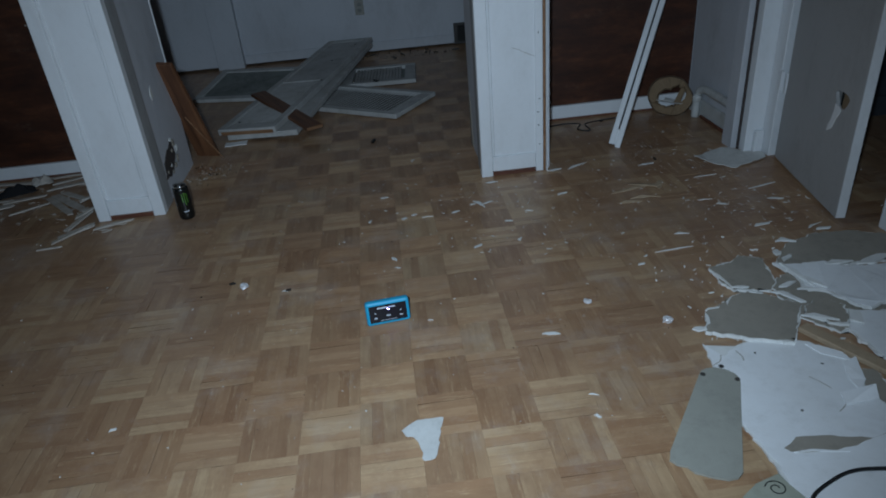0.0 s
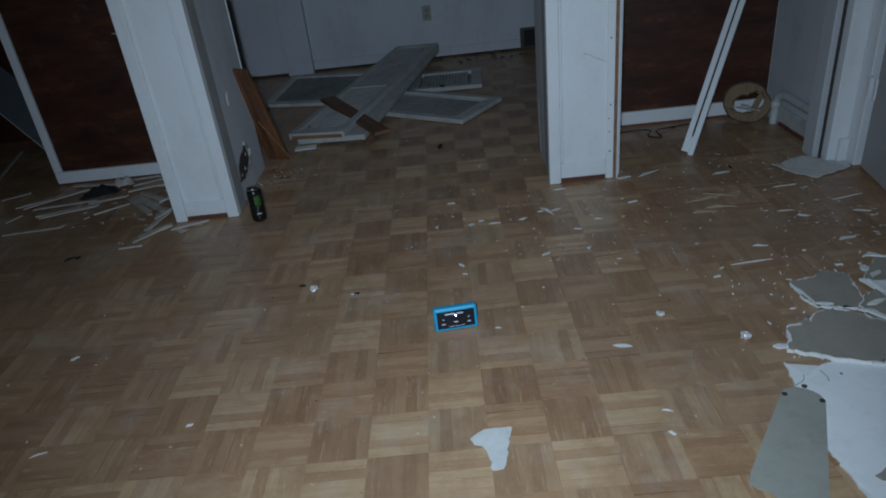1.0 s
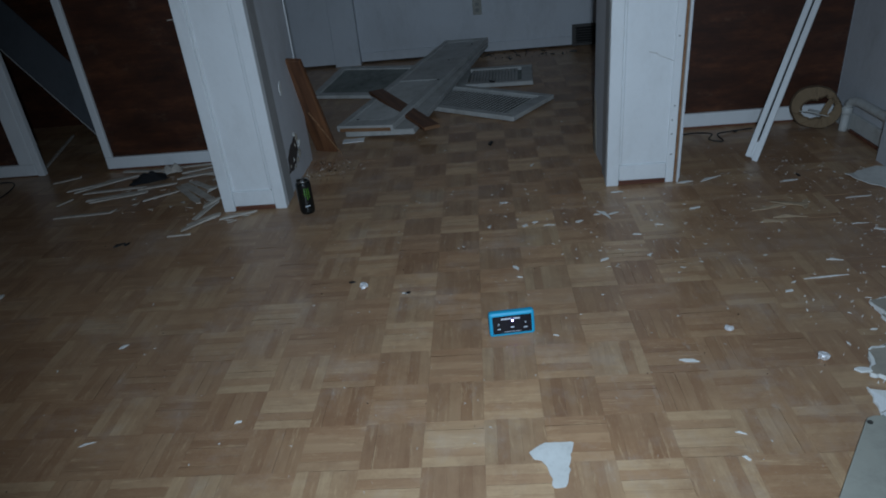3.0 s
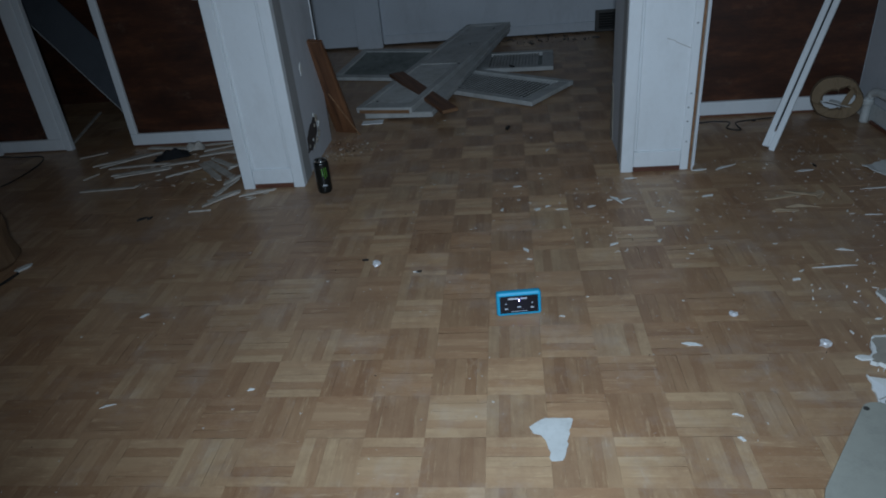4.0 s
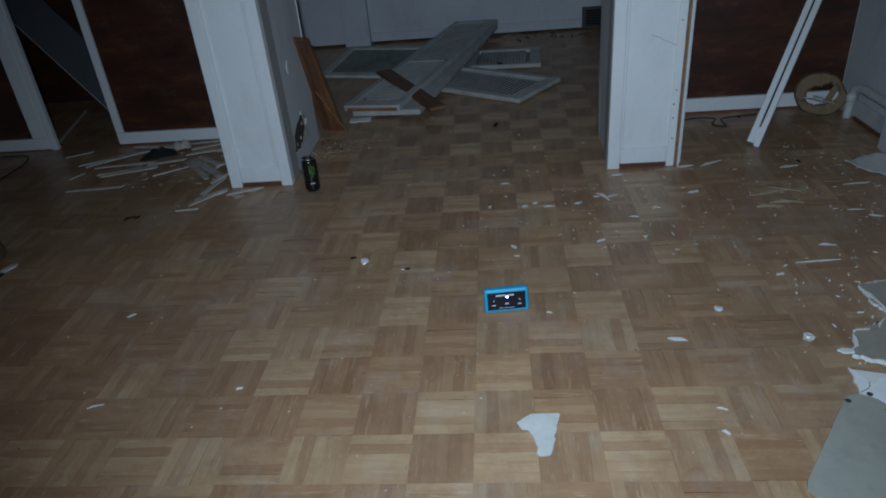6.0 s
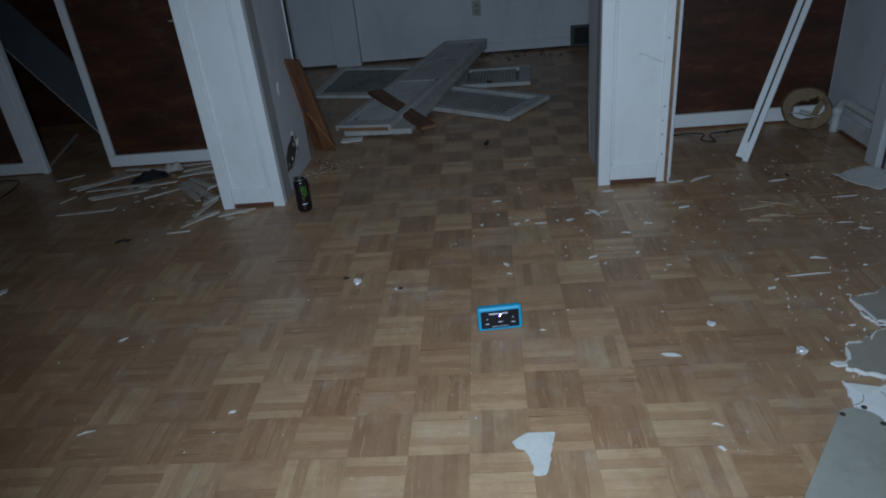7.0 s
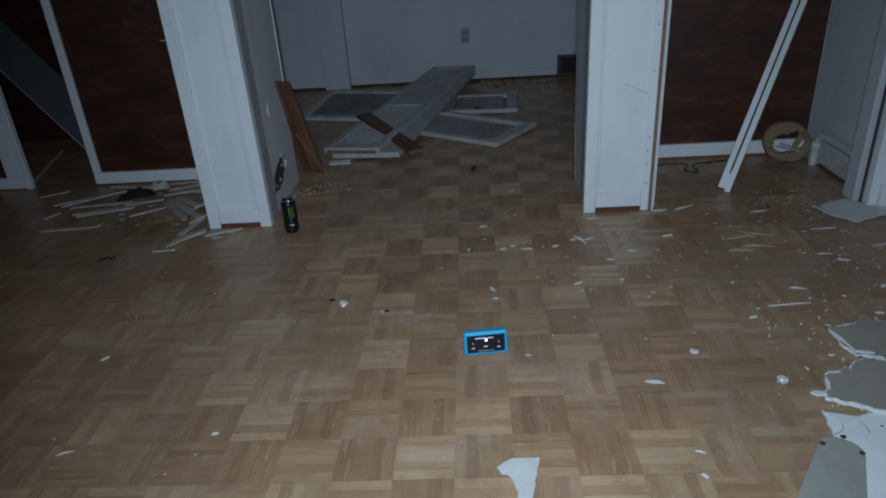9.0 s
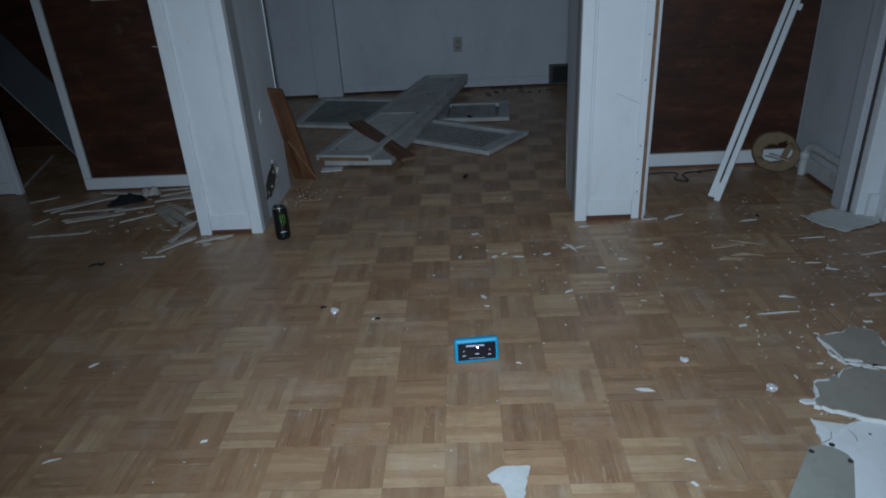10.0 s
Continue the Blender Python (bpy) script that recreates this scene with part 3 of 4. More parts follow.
def leaf_parts(parent, w, length, d, split, louvre_near=True, solid_far=True, pitch=0.027):
    """Stiles, rails, slats and panel of a louvred leaf, lying with its face up."""
    s = 0.045
    part("stile", box(0, s, 0, length, 0, d, 0.003), M_BIFOLD, parent)
    part("stile", box(w - s, w, 0, length, 0, d, 0.003), M_BIFOLD, parent)
    part("rail", box(s, w - s, 0.001, 0.075, 0.001, d - 0.001, 0.002), M_BIFOLD, parent)
    part("rail", box(s, w - s, length - 0.06, length - 0.001, 0.001, d - 0.001, 0.002), M_BIFOLD, parent)
    end = length - 0.06
    if solid_far:
        part("rail", box(s, w - s, split, split + 0.055, 0.001, d - 0.001, 0.002), M_BIFOLD, parent)
        part("panel", box(s, w - s, split + 0.055, end, 0.006, d - 0.006), M_BIFOLD, parent)
        end = split
    slat = data_of("slat", box(s, w - s, -0.0095, 0.0095, -0.0012, 0.0012), M_BIFOLD)
    n = int((end - 0.085) / pitch)
    for k in range(n):
        part("slat", slat, M_BIFOLD, parent, at=pose(0, 0.085 + (k + 0.5) * pitch, 0.0262, 4, 0, 0))


STACK = on((-0.788, 3.930, 0.0), (0.945, -0.315, 0.055), (0.577, 1.741, 0.085))
bifold = thing("bifold_door", "folded grey-white louvred bifold door lying on the floor", "door", STACK)
lower = part("lower_leaf", box(0.0, 0.42, 0.0, 1.80, 0.001, 0.033, 0.003), M_BIFOLD, bifold, "smooth back of the second leaf", at=Matrix.Translation((0.045, 0.004, 0)) @ Matrix.Rotation(radians(3.6), 4, "Z"))
part("end_grain", box(0.02, 0.34, -0.004, 0.0, 0.036, 0.056, 0.001), M_RAW, bifold, "bare wood end of the leaf")
# dark sheet added below the slats: the shade in their gaps as colour
upper = part("upper_leaf", box(0.046, 0.309, 0.076, 0.819, 0.0005, 0.0235), M_DARKMETAL_SHADE, bifold, at=Matrix.Translation((0, 0, 0.036)))
leaf_parts(upper, 0.355, 1.835, 0.034, 0.82)
for u, v in ((0.09, 0.10), (0.33, 0.80), (0.28, 1.66), (0.24, 1.25)):
    part("knob_hole", lathe([(0.008, 0.0), (0.008, 0.002)], 12), M_DARK, bifold, "dark pull hole", at=Matrix.Translation((u, v, 0.0702)))

loose = thing("louvred_panel", "grey-white louvred door panel lying flat", "door panel", on((-0.475, 4.455, 0.004), (0.476, -0.331, 0.0), (0.238, 0.404, 0.0)), "louvred panels in the heap")
LP_W, LP_L = 0.475, 0.84


def flat_louvre(t, length, width, d=0.028, pitch=0.028, back=None):
    """A louvred panel lying along x."""
    s = 0.05
    part("stile", box(0, length, 0, s, 0, d, 0.003), M_BIFOLD, t)
    part("stile", box(0, length, width - s, width, 0, d, 0.003), M_BIFOLD, t)
    part("rail", box(length - 0.075, length - 0.001, s, width - s, 0.001, d - 0.001, 0.002), M_BIFOLD, t)
    part("rail", box(0.001, 0.07, s, width - s, 0.001, d - 0.001, 0.002), M_BIFOLD, t)
    # added sheet whose colour stands in for shade seen through the slots
    part("shade_sheet", box(0.07, length - 0.075, s, width - s, 0.0, 0.003), back or M_DARKMETAL_SHADE, t, "added sheet standing for the shade between the slats")
    slat = data_of("slat", box(-0.0105, 0.0105, s, width - s, -0.0028, 0.0028), M_BIFOLD)
    for k in range(int((length - 0.16) / pitch)):
        part("slat", slat, M_BIFOLD, t, at=pose(0.08 + (k + 0.5) * pitch, 0, d / 2 + 0.002, 0, -28, 0))


flat_louvre(loose, LP_L, LP_W)
loose2 = thing("louvred_panel", "grey-white louvred door panel partly under the heap", "door panel", on((-0.120, 4.760, 0.004), (0.80, -0.05, 0.0), (0.04, 0.5, 0.0)), "louvred panels in the heap")
flat_louvre(loose2, 0.51, 0.46, 0.028, 0.022, M_MESH)
single("hinge_scrap", box(-0.02, 0.02, -0.008, 0.008, 0, 0.012, 0.003), M_BLACK, "small black hinge scrap on a panel edge", "hinge", pose(0.115, 4.758, 0.033, 0, 20, 25))

sheet = thing("framed_sheet", "white framed board with a dark grey-green sheet", "door panel", on((-1.135, 4.810, 0.003), (0.50, -0.13, 0.0), (0.12, 0.49, 0.06)))
part("sheet", box(0.05, 0.70, 0.055, 0.50, 0.004, 0.014), M_MESH, sheet, "dull grey-green sheet")
for a, b, c, d in ((0, 0.75, 0, 0.055), (0, 0.75, 0.50, 0.55), (0, 0.05, 0.056, 0.499), (0.70, 0.75, 0.056, 0.499)):
    part("frame_bar", box(a, b, c, d, 0, 0.024, 0.003), M_BIFOLD, sheet)

plank = thing("loose_plank", "short brown wooden plank lying across the bifold door", "plank", on((-0.672, 4.464, 0.1155), (0.080, 0.045, 0.000), (0.313, -0.770, -0.040)))
part("board", box(0.0, 0.098, 0.0, 0.80, 0.0, 0.020, 0.003), M_PLANK, plank)
part("sawn_end", box(0.002, 0.096, 0.80, 0.804, 0.001, 0.019), M_RAW, plank, "pale sawn end")

lean = thing("leaning_plank", "brown wooden plank leaning against the stub wall", "plank", on((-0.862, 3.745, 0.010), (0.098, -0.022, -0.006), (0.006, -0.275, 0.56)))
def tapered(bm, length, low):
    """Narrows a board towards its far end."""
    for v in bm.verts:
        v.co.x *= 1 - (1 - low) * v.co.y / length
    return bm


part("board", tapered(box(0.0, 0.112, 0.0, 0.615, 0.0, 0.024, 0.003), 0.615, 0.82), M_PLANK, lean)
part("split_board", box(-0.013, -0.001, 0.0, 0.56, -0.006, 0.022, 0.003), M_PLANK, lean, "second plank edge behind it")
single("thin_stick", box(-0.003, 0.003, 0, 0.30, -0.002, 0.002, 0.0008), M_RAW, "thin splintered wooden stick leaning on the plank", "stick", on((-0.722, 3.640, 0.006), (0.26, 0.0, 0.112), (-0.112, -0.09, 0.26)))
single("paper_slip", plate(ragged([(-0.06, -0.03), (0.06, -0.032), (0.062, 0.028), (-0.055, 0.03)], 12, 0.004), 0, 0.004, 0.004), M_WHITE, "small white board offcut on the floor", "scrap", pose(-0.690, 3.855, 0.001, 0, 0, 2))

# torn plaster low in the stub wall
hole = thing("wall_damage", "torn hole low in the plaster wall", "damage")


def wall_patch(corners, seed, x, d):
    bm = plate(ragged(corners, seed, 0.012, 0.022), 0, d)
    return bm, Matrix.Translation((x, 0, 0)) @ Matrix(((0, 0, 1, 0), (1, 0, 0, 0), (0, 1, 0, 0), (0, 0, 0, 1)))


b, m = wall_patch([(3.165, 0.095), (3.24, 0.085), (3.31, 0.11), (3.37, 0.15), (3.35, 0.215), (3.27, 0.205), (3.18, 0.16)], 3, -0.8745, 0.003)
part("cavity", b, M_CAVITY, hole, "dark wall cavity", at=m)
for k, (y, z, w) in enumerate([(3.37, 0.205, 0.022), (3.40, 0.165, 0.024), (3.38, 0.125, 0.022), (3.33, 0.180, 0.014), (3.35, 0.228, 0.014), (3.33, 0.105, 0.016), (3.20, 0.120, 0.012), (3.27, 0.130, 0.014), (3.28, 0.095, 0.014)]):
    lump = bmesh.new()
    bmesh.ops.create_icosphere(lump, subdivisions=3, radius=w)
    q = random.Random(500 + k)
    for v in lump.verts:
        n = noise.noise(v.co * 55 + Vector((k, 0, 0)))
        v.co = Vector((v.co.x * 0.4, v.co.y * 0.9, v.co.z)) * (0.75 + 0.75 * n + q.uniform(-0.08, 0.08))
    part("plaster_shred", lump, (M_GYPSUM, M_SCRAP, M_GYPSUM)[k % 3], hole, "crumbled plaster shred", at=Matrix.Translation((-0.873, y, z)))
single("wall_chip", *[wall_patch([(3.27, 0.44), (3.302, 0.45), (3.295, 0.50), (3.275, 0.49)], 77, -0.8748, 0.003)[0], M_CORE], "chipped white spot in wall paint", "chip", at=wall_patch([(0, 0), (1, 0), (1, 1)], 1, -0.8748, 0.003)[1])
# damage on the right stub wall: drywall broken off above the floor
b, m = wall_patch([(3.39, 0.004), (3.458, 0.004), (3.458, 0.27), (3.42, 0.25), (3.40, 0.12)], 9, 0.5795, 0.003)
single("wall_damage", b, M_GYPSUM, "broken away plaster low on the stub wall", "damage", at=m)


# ---- small things on the floor ----
def shard_set(name, label, cx, cy, rx, ry, count, lo, hi, material, seed, category="debris", thick=0.003):
    """Uncountable crumbs: small irregular flat pieces strewn about."""
    r = random.Random(seed)
    verts, faces = [], []
    for _ in range(count):
        a, q = r.uniform(0, 2 * math.pi), r.random() ** 0.7
        x, y = cx + rx * q * math.cos(a), cy + ry * q * math.sin(a)
        s = lo + (hi - lo) * r.random() ** 4
        n, h, tilt = r.choice((3, 3, 4, 4, 5)), thick * r.uniform(0.5, 1.6), r.uniform(-0.3, 0.3)
        stretch, turn = r.uniform(0.10, 0.42), r.uniform(0, math.pi)
        base = len(verts)
        for top in (0, 1):
            for k in range(n):
                b = 2 * math.pi * k / n + 0.3 * math.sin(7 * k + base)
                u, v = s * math.cos(b), s * stretch * math.sin(b)
                verts.append((x + u * math.cos(turn) - v * math.sin(turn), y + u * math.sin(turn) + v * math.cos(turn), 0.0006 + top * h + max(0, tilt * u)))
        faces.append(tuple(base + n + k for k in range(n)))
        faces += [(base + k, base + (k + 1) % n, base + n + (k + 1) % n, base + n + k) for k in range(n)]
    return tagged(new(name, mesh_of(name, verts, faces, material)), label, category, "", "stuff")


shard_set("plaster_crumbs", "fine white plaster crumbs strewn over the parquet", 0.09, 2.20, 2.2, 1.6, 700, 0.0008, 0.0045, M_SCRAP, 1, thick=0.0015)
shard_set("plaster_crumbs", "white plaster crumbs before the right bay", 0.96, 2.62, 0.75, 0.5, 420, 0.001, 0.010, M_SCRAP, 2, thick=0.0014)
shard_set("plaster_crumbs", "fine crumbs and dust in the right bay", 1.39, 3.15, 0.36, 0.38, 260, 0.0008, 0.008, M_SCRAP, 41, thick=0.0014)
shard_set("plaster_crumbs", "white plaster crumbs along the openings", 0.18, 2.75, 0.6, 0.35, 90, 0.0012, 0.009, M_SCRAP, 22, thick=0.0016)
shard_set("plaster_crumbs", "crumbs in the back room", -0.13, 3.63, 0.7, 0.6, 90, 0.001, 0.007, M_SCRAP, 3, thick=0.0016)
shard_set("plaster_crumbs", "heap of crumbs under the torn wall", -0.78, 3.46, 0.13, 0.16, 170, 0.0008, 0.0035, M_SCRAP, 4, thick=0.003)
shard_set("glass_splinters", "clear glass splinters under the torn wall", -0.74, 3.43, 0.14, 0.15, 60, 0.003, 0.015, M_GLASS, 5, "glass", 0.004)
shard_set("plaster_crumbs", "crumbs round the broken board heap", 1.28, 1.86, 0.34, 0.36, 260, 0.001, 0.010, M_CORE, 6)
shard_set("wood_crumbs", "dark dirt crumbs on the floor", -0.01, 2.30, 2.0, 1.5, 110, 0.001, 0.0035, M_BLACK, 16)
shard_set("plaster_crumbs", "crumbs by the door", 1.53, 2.41, 0.25, 0.5, 220, 0.001, 0.012, M_SCRAP, 17, thick=0.0016)


def scrap(x, y, length, width, turn, seed, material=None, label="flat white plaster chip on the parquet", name="plaster_chip", thick=0.003, z=0.0008, group="chips on the floor", curl=0.004, category="chip"):
    a, b = length / 2, width / 2
    shape = ([(-a, -b * 0.5), (a, -b * 0.3), (-a * 0.3, b)], [(-a, -b * 0.2), (-a * 0.3, -b), (a, -b * 0.1), (a * 0.4, b), (-a * 0.5, b * 0.7)], [(-a, -b * 0.6), (a * 0.7, -b), (a, b * 0.3), (-a * 0.5, b)])[seed % 3]
    o = ragged(shape, seed, min(length, width) * 0.22, max(0.012, length / 2.3))
    return single(name, plate(o, 0, thick, curl, seed), material or M_CORE, label, category, pose(x, y, z, 0, 0, turn), group)


for k, (x, y, l, w, a) in enumerate([
        (0.571, 1.772, 0.060, 0.020, -14), (0.599, 1.413, 0.022, 0.012, -50), (0.613, 1.492, 0.030, 0.012, -20), (0.128, 2.335, 0.045, 0.018, -60), (0.137, 2.271, 0.022, 0.008, -10),
        (0.506, 2.717, 0.10, 0.030, -62), (0.540, 2.720, 0.06, 0.014, 25), (0.477, 2.722, 0.03, 0.012, 10), (1.006, 3.004, 0.13, 0.030, 28), (0.894, 2.984, 0.08, 0.022, 5), (0.860, 2.725, 0.06, 0.020, 20),
        (1.186, 2.267, 0.06, 0.018, -12), (-1.151, 1.975, 0.035, 0.018, 40), (-0.658, 1.605, 0.022, 0.010, 20), (-1.049, 1.545, 0.05, 0.012, 20), (1.308, 2.926, 0.08, 0.02, 5), (0.967, 2.091, 0.035, 0.014, 20),
        (0.263, 3.302, 0.05, 0.02, 65), (0.109, 2.889, 0.04, 0.014, 0), (0.441, 2.358, 0.045, 0.016, 28), (0.604, 2.371, 0.03, 0.024, 60), (1.663, 2.576, 0.16, 0.012, 14), (1.651, 2.452, 0.07, 0.016, -20),
        (0.281, 2.654, 0.05, 0.012, -4), (0.226, 2.686, 0.03, 0.02, 10), (0.182, 2.657, 0.03, 0.022, 50), (0.044, 2.671, 0.035, 0.02, 80), (0.399, 2.670, 0.04, 0.018, 15), (0.594, 2.533, 0.04, 0.012, -12),
        (0.691, 2.600, 0.035, 0.012, -20), (1.113, 2.163, 0.16, 0.008, 4), (1.493, 2.732, 0.12, 0.010, 4), (1.388, 2.509, 0.07, 0.010, 0), (1.435, 2.458, 0.05, 0.016, -25), (1.490, 2.261, 0.08, 0.02, 8), (1.658, 2.208, 0.09, 0.025, 25),
        (0.593, 2.925, 0.06, 0.02, 0), (-0.259, 2.206, 0.025, 0.008, -10), (0.223, 1.921, 0.02, 0.008, -15)]):
    scrap(x, y, l * 0.9, w * 0.85, a, 100 + k, thick=0.002)
for k, (x, y, l, w, a) in enumerate([(1.139, 2.685, 0.16, 0.02, 12), (1.219, 2.707, 0.14, 0.035, -18), (1.171, 2.585, 0.13, 0.016, 2), (1.276, 2.695, 0.09, 0.03, 60), (1.104, 2.567, 0.10, 0.014, -3)]):
    scrap(x, y, l, w, a, 130 + k, M_TANSTRIP, "torn tan cardboard strip on the floor", "cardboard_strip", group="cardboard strips", curl=0.02, category="cardboard")

single("paper_scrap", plate(ragged([(0.106, 1.454), (0.123, 1.470), (0.147, 1.485), (0.214, 1.481), (0.190, 1.380), (0.178, 1.344), (0.154, 1.341), (0.143, 1.410), (0.133, 1.428), (0.114, 1.433)], 21, 0.0035, 0.012), 0.0015, 0.003, 0.006, 2), M_SCRAP, "torn pale grey paper scrap on the parquet", "paper")

# gum-ball sized foil balls


def foil(x, y, r, seed):
    bm = bmesh.new()
    bmesh.ops.create_icosphere(bm, subdivisions=2, radius=r)
    q = random.Random(seed)
    for v in bm.verts:
        v.co *= q.uniform(0.6, 1.15)
        v.co.z = max(v.co.z * 0.7, -r * 0.5)
    single("foil_ball", bm, M_FOIL, "small crumpled silver foil ball on the parquet", "foil", pose(x, y, r * 0.5 + 0.001, 0, 0, seed * 40), "foil balls")


foil(-0.410, 2.260, 0.016, 1)
foil(0.919, 1.754, 0.017, 2)
foil(0.722, 1.906, 0.013, 3)
for k, (x, y, l) in enumerate([(-0.456, 2.297, 0.022), (-0.249, 2.206, 0.02), (-1.519, 2.713, 0.05), (-1.488, 2.717, 0.03), (0.073, 3.643, 0.06), (1.363, 2.975, 0.03), (1.321, 3.317, 0.035), (1.299, 3.560, 0.02)]):
    scrap(x, y, l, l * 0.4, 20 * k, 160 + k, M_BLACK, "small dark crumb of dirt on the floor", "dirt_crumb", 0.006, group="dark crumbs", category="dirt")

# ---- the small blue electronic box ----
unit = thing("handheld_device", "small black electronic device in a blue rubber case", "device", pose(0.094, 1.930, 0.002, -9, 0, 6.1))
W, H, D = 0.138, 0.079, 0.027
case = bmesh.new()
box(-W / 2, W / 2, 0, D, 0, H, 0.008, case)
case = part("case", case, M_BLUE, unit, "blue rubber case")
plate_ob = part("face_plate", box(-W / 2 + 0.010, W / 2 - 0.010, -0.0015, 0.003, 0.010, H - 0.012, 0.001), M_FACE, unit, "glossy black front plate")
for x0, x1, z0, z1 in ((-0.033, -0.001, 0.0560, 0.0610), (0.004, 0.024, 0.0560, 0.0605)):
    part("title_bar", box(x0, x1, -0.0022, -0.0014, z0, z1), M_INK, plate_ob, "pale printed lettering bar")
for x, z, w in ((-0.040, 0.042, 0.004), (0.040, 0.042, 0.004), (-0.040, 0.026, 0.010), (0.0, 0.030, 0.012), (0.040, 0.026, 0.010), (0.0, 0.016, 0.05)):
    part("small_print", box(x - w / 2, x + w / 2, -0.0022, -0.0014, z - (0.0006 if w > 0.03 else 0.0018), z + (0.0006 if w > 0.03 else 0.0018)), M_INK, plate_ob, "tiny pale print")
led = bmesh.new()
bmesh.ops.create_uvsphere(led, u_segments=12, v_segments=8, radius=0.0024)
part("indicator_light", led, M_LED, plate_ob, "lit violet-white indicator light", at=Matrix.Translation((0.001, -0.003, 0.0520)))

# ---- the drink can ----
can = thing("drink_can", "black tall drink can with green print, standing", "can", pose(-0.752, 2.930, 0.0, 0, 0, 0))
part("body", lathe([(0.024, 0.0), (0.029, 0.003), (0.0325, 0.012), (0.033, 0.02), (0.033, 0.135), (0.0315, 0.143), (0.0275, 0.150)], 40), M_CAN, can, smooth=True)
lid = part("lid", lathe([(0.0272, 0.149), (0.0282, 0.153), (0.0272, 0.156), (0.0255, 0.155), (0.0245, 0.150), (0.010, 0.150)], 40), M_ALU, can, "bare aluminium lid", smooth=True)
part("pull_tab", box(-0.008, 0.008, -0.012, 0.010, 0.1505, 0.1525, 0.0008), M_ALU, lid)


def wrap_bar(a0, a1, z0, z1, lean=0.0, r=0.0334):
    """A printed bar that follows the can's side."""
    bm, rows = bmesh.new(), []
    for k in range(7):
        z = z0 + (z1 - z0) * k / 6
        row = []
        for j in range(4):
            a = radians(a0 + (a1 - a0) * j / 3 * (1 - 0.5 * k / 6 * 0) + lean * math.sin(k * 1.7))
            row.append(bm.verts.new((r * math.cos(a), r * math.sin(a), z)))
        rows.append(row)
    for a, b in zip(rows, rows[1:]):
        for j in range(3):
            bm.faces.new((a[j], a[j + 1], b[j + 1], b[j]))
    return bm


for a, z0, z1 in ((-78, 0.086, 0.124), (-62, 0.072, 0.127), (-46, 0.080, 0.125)):
    part("green_mark", wrap_bar(a, a + 6, z0, z1, 0.7), M_GREEN, can, "ragged green stripe")
part("small_print", wrap_bar(-86, -50, 0.040, 0.0455), M_INK, can, "pale lettering bar")

# ---- heap of splintered lath on the left ----
r = random.Random(11)
for k, (x0, y0, x1, y1, w, z) in enumerate([
        (-2.098, 3.348, -1.789, 3.492, 0.022, 0.010), (-2.034, 3.301, -1.787, 3.474, 0.018, 0.018), (-1.991, 3.314, -1.684, 3.340, 0.022, 0.006), (-1.931, 3.223, -1.659, 3.287, 0.024, 0.004),
        (-1.891, 3.181, -1.637, 3.252, 0.022, 0.011), (-1.994, 3.041, -1.727, 3.052, 0.022, 0.001), (-1.619, 3.171, -1.477, 3.253, 0.014, 0.004), (-2.261, 3.499, -2.141, 3.549, 0.014, 0.002),
        (-2.064, 3.182, -2.017, 3.241, 0.009, 0.001), (-1.543, 3.419, -1.363, 3.465, 0.024, 0.012), (-1.496, 3.321, -1.304, 3.080, 0.034, 0.010), (-1.461, 3.317, -1.234, 3.074, 0.036, 0.020),
        (-1.427, 3.331, -1.280, 3.201, 0.030, 0.027), (-1.261, 2.894, -1.212, 3.080, 0.024, 0.012), (-1.262, 3.004, -1.205, 3.100, 0.022, 0.020), (-1.289, 2.805, -1.173, 2.940, 0.020, 0.004),
        (-1.275, 2.856, -1.165, 2.950, 0.036, 0.002), (-1.149, 2.905, -1.000, 2.952, 0.016, 0.003), (-1.913, 3.600, -1.625, 3.549, 0.022, 0.006), (-1.644, 3.600, -1.442, 3.615, 0.018, 0.004),
        (-1.702, 3.308, -1.524, 3.341, 0.026, 0.012), (-1.329, 2.766, -1.238, 2.764, 0.008, 0.001), (-1.307, 3.188, -1.258, 3.247, 0.026, 0.022), (-1.953, 3.473, -1.840, 3.498, 0.014, 0.003),
        (-1.40, 3.47, -1.19, 3.42, 0.024, 0.008), (-1.36, 3.56, -1.14, 3.50, 0.022, 0.004), (-1.55, 3.50, -1.36, 3.57, 0.018, 0.010), (-1.33, 3.38, -1.17, 3.26, 0.026, 0.014)]):
    L = math.hypot(x1 - x0, y1 - y0)
    o = ragged([(0, -w / 2), (L, -w / 2 * r.uniform(0.5, 0.9)), (L + 0.012, w * r.uniform(0.0, 0.3)), (L * 0.9, w / 2), (r.uniform(0, 0.03), w * 0.45)], 200 + k, 0.0018, 0.06)
    single("lath_splinter", plate(o, 0, 0.006), M_LATH, "broken white-painted lath splinter in the heap", "splinter", pose(x0, y0, z + 0.001, 0, -math.degrees(math.atan2(0.004, L)), math.degrees(math.atan2(y1 - y0, x1 - x0))), "splinters in the heap")


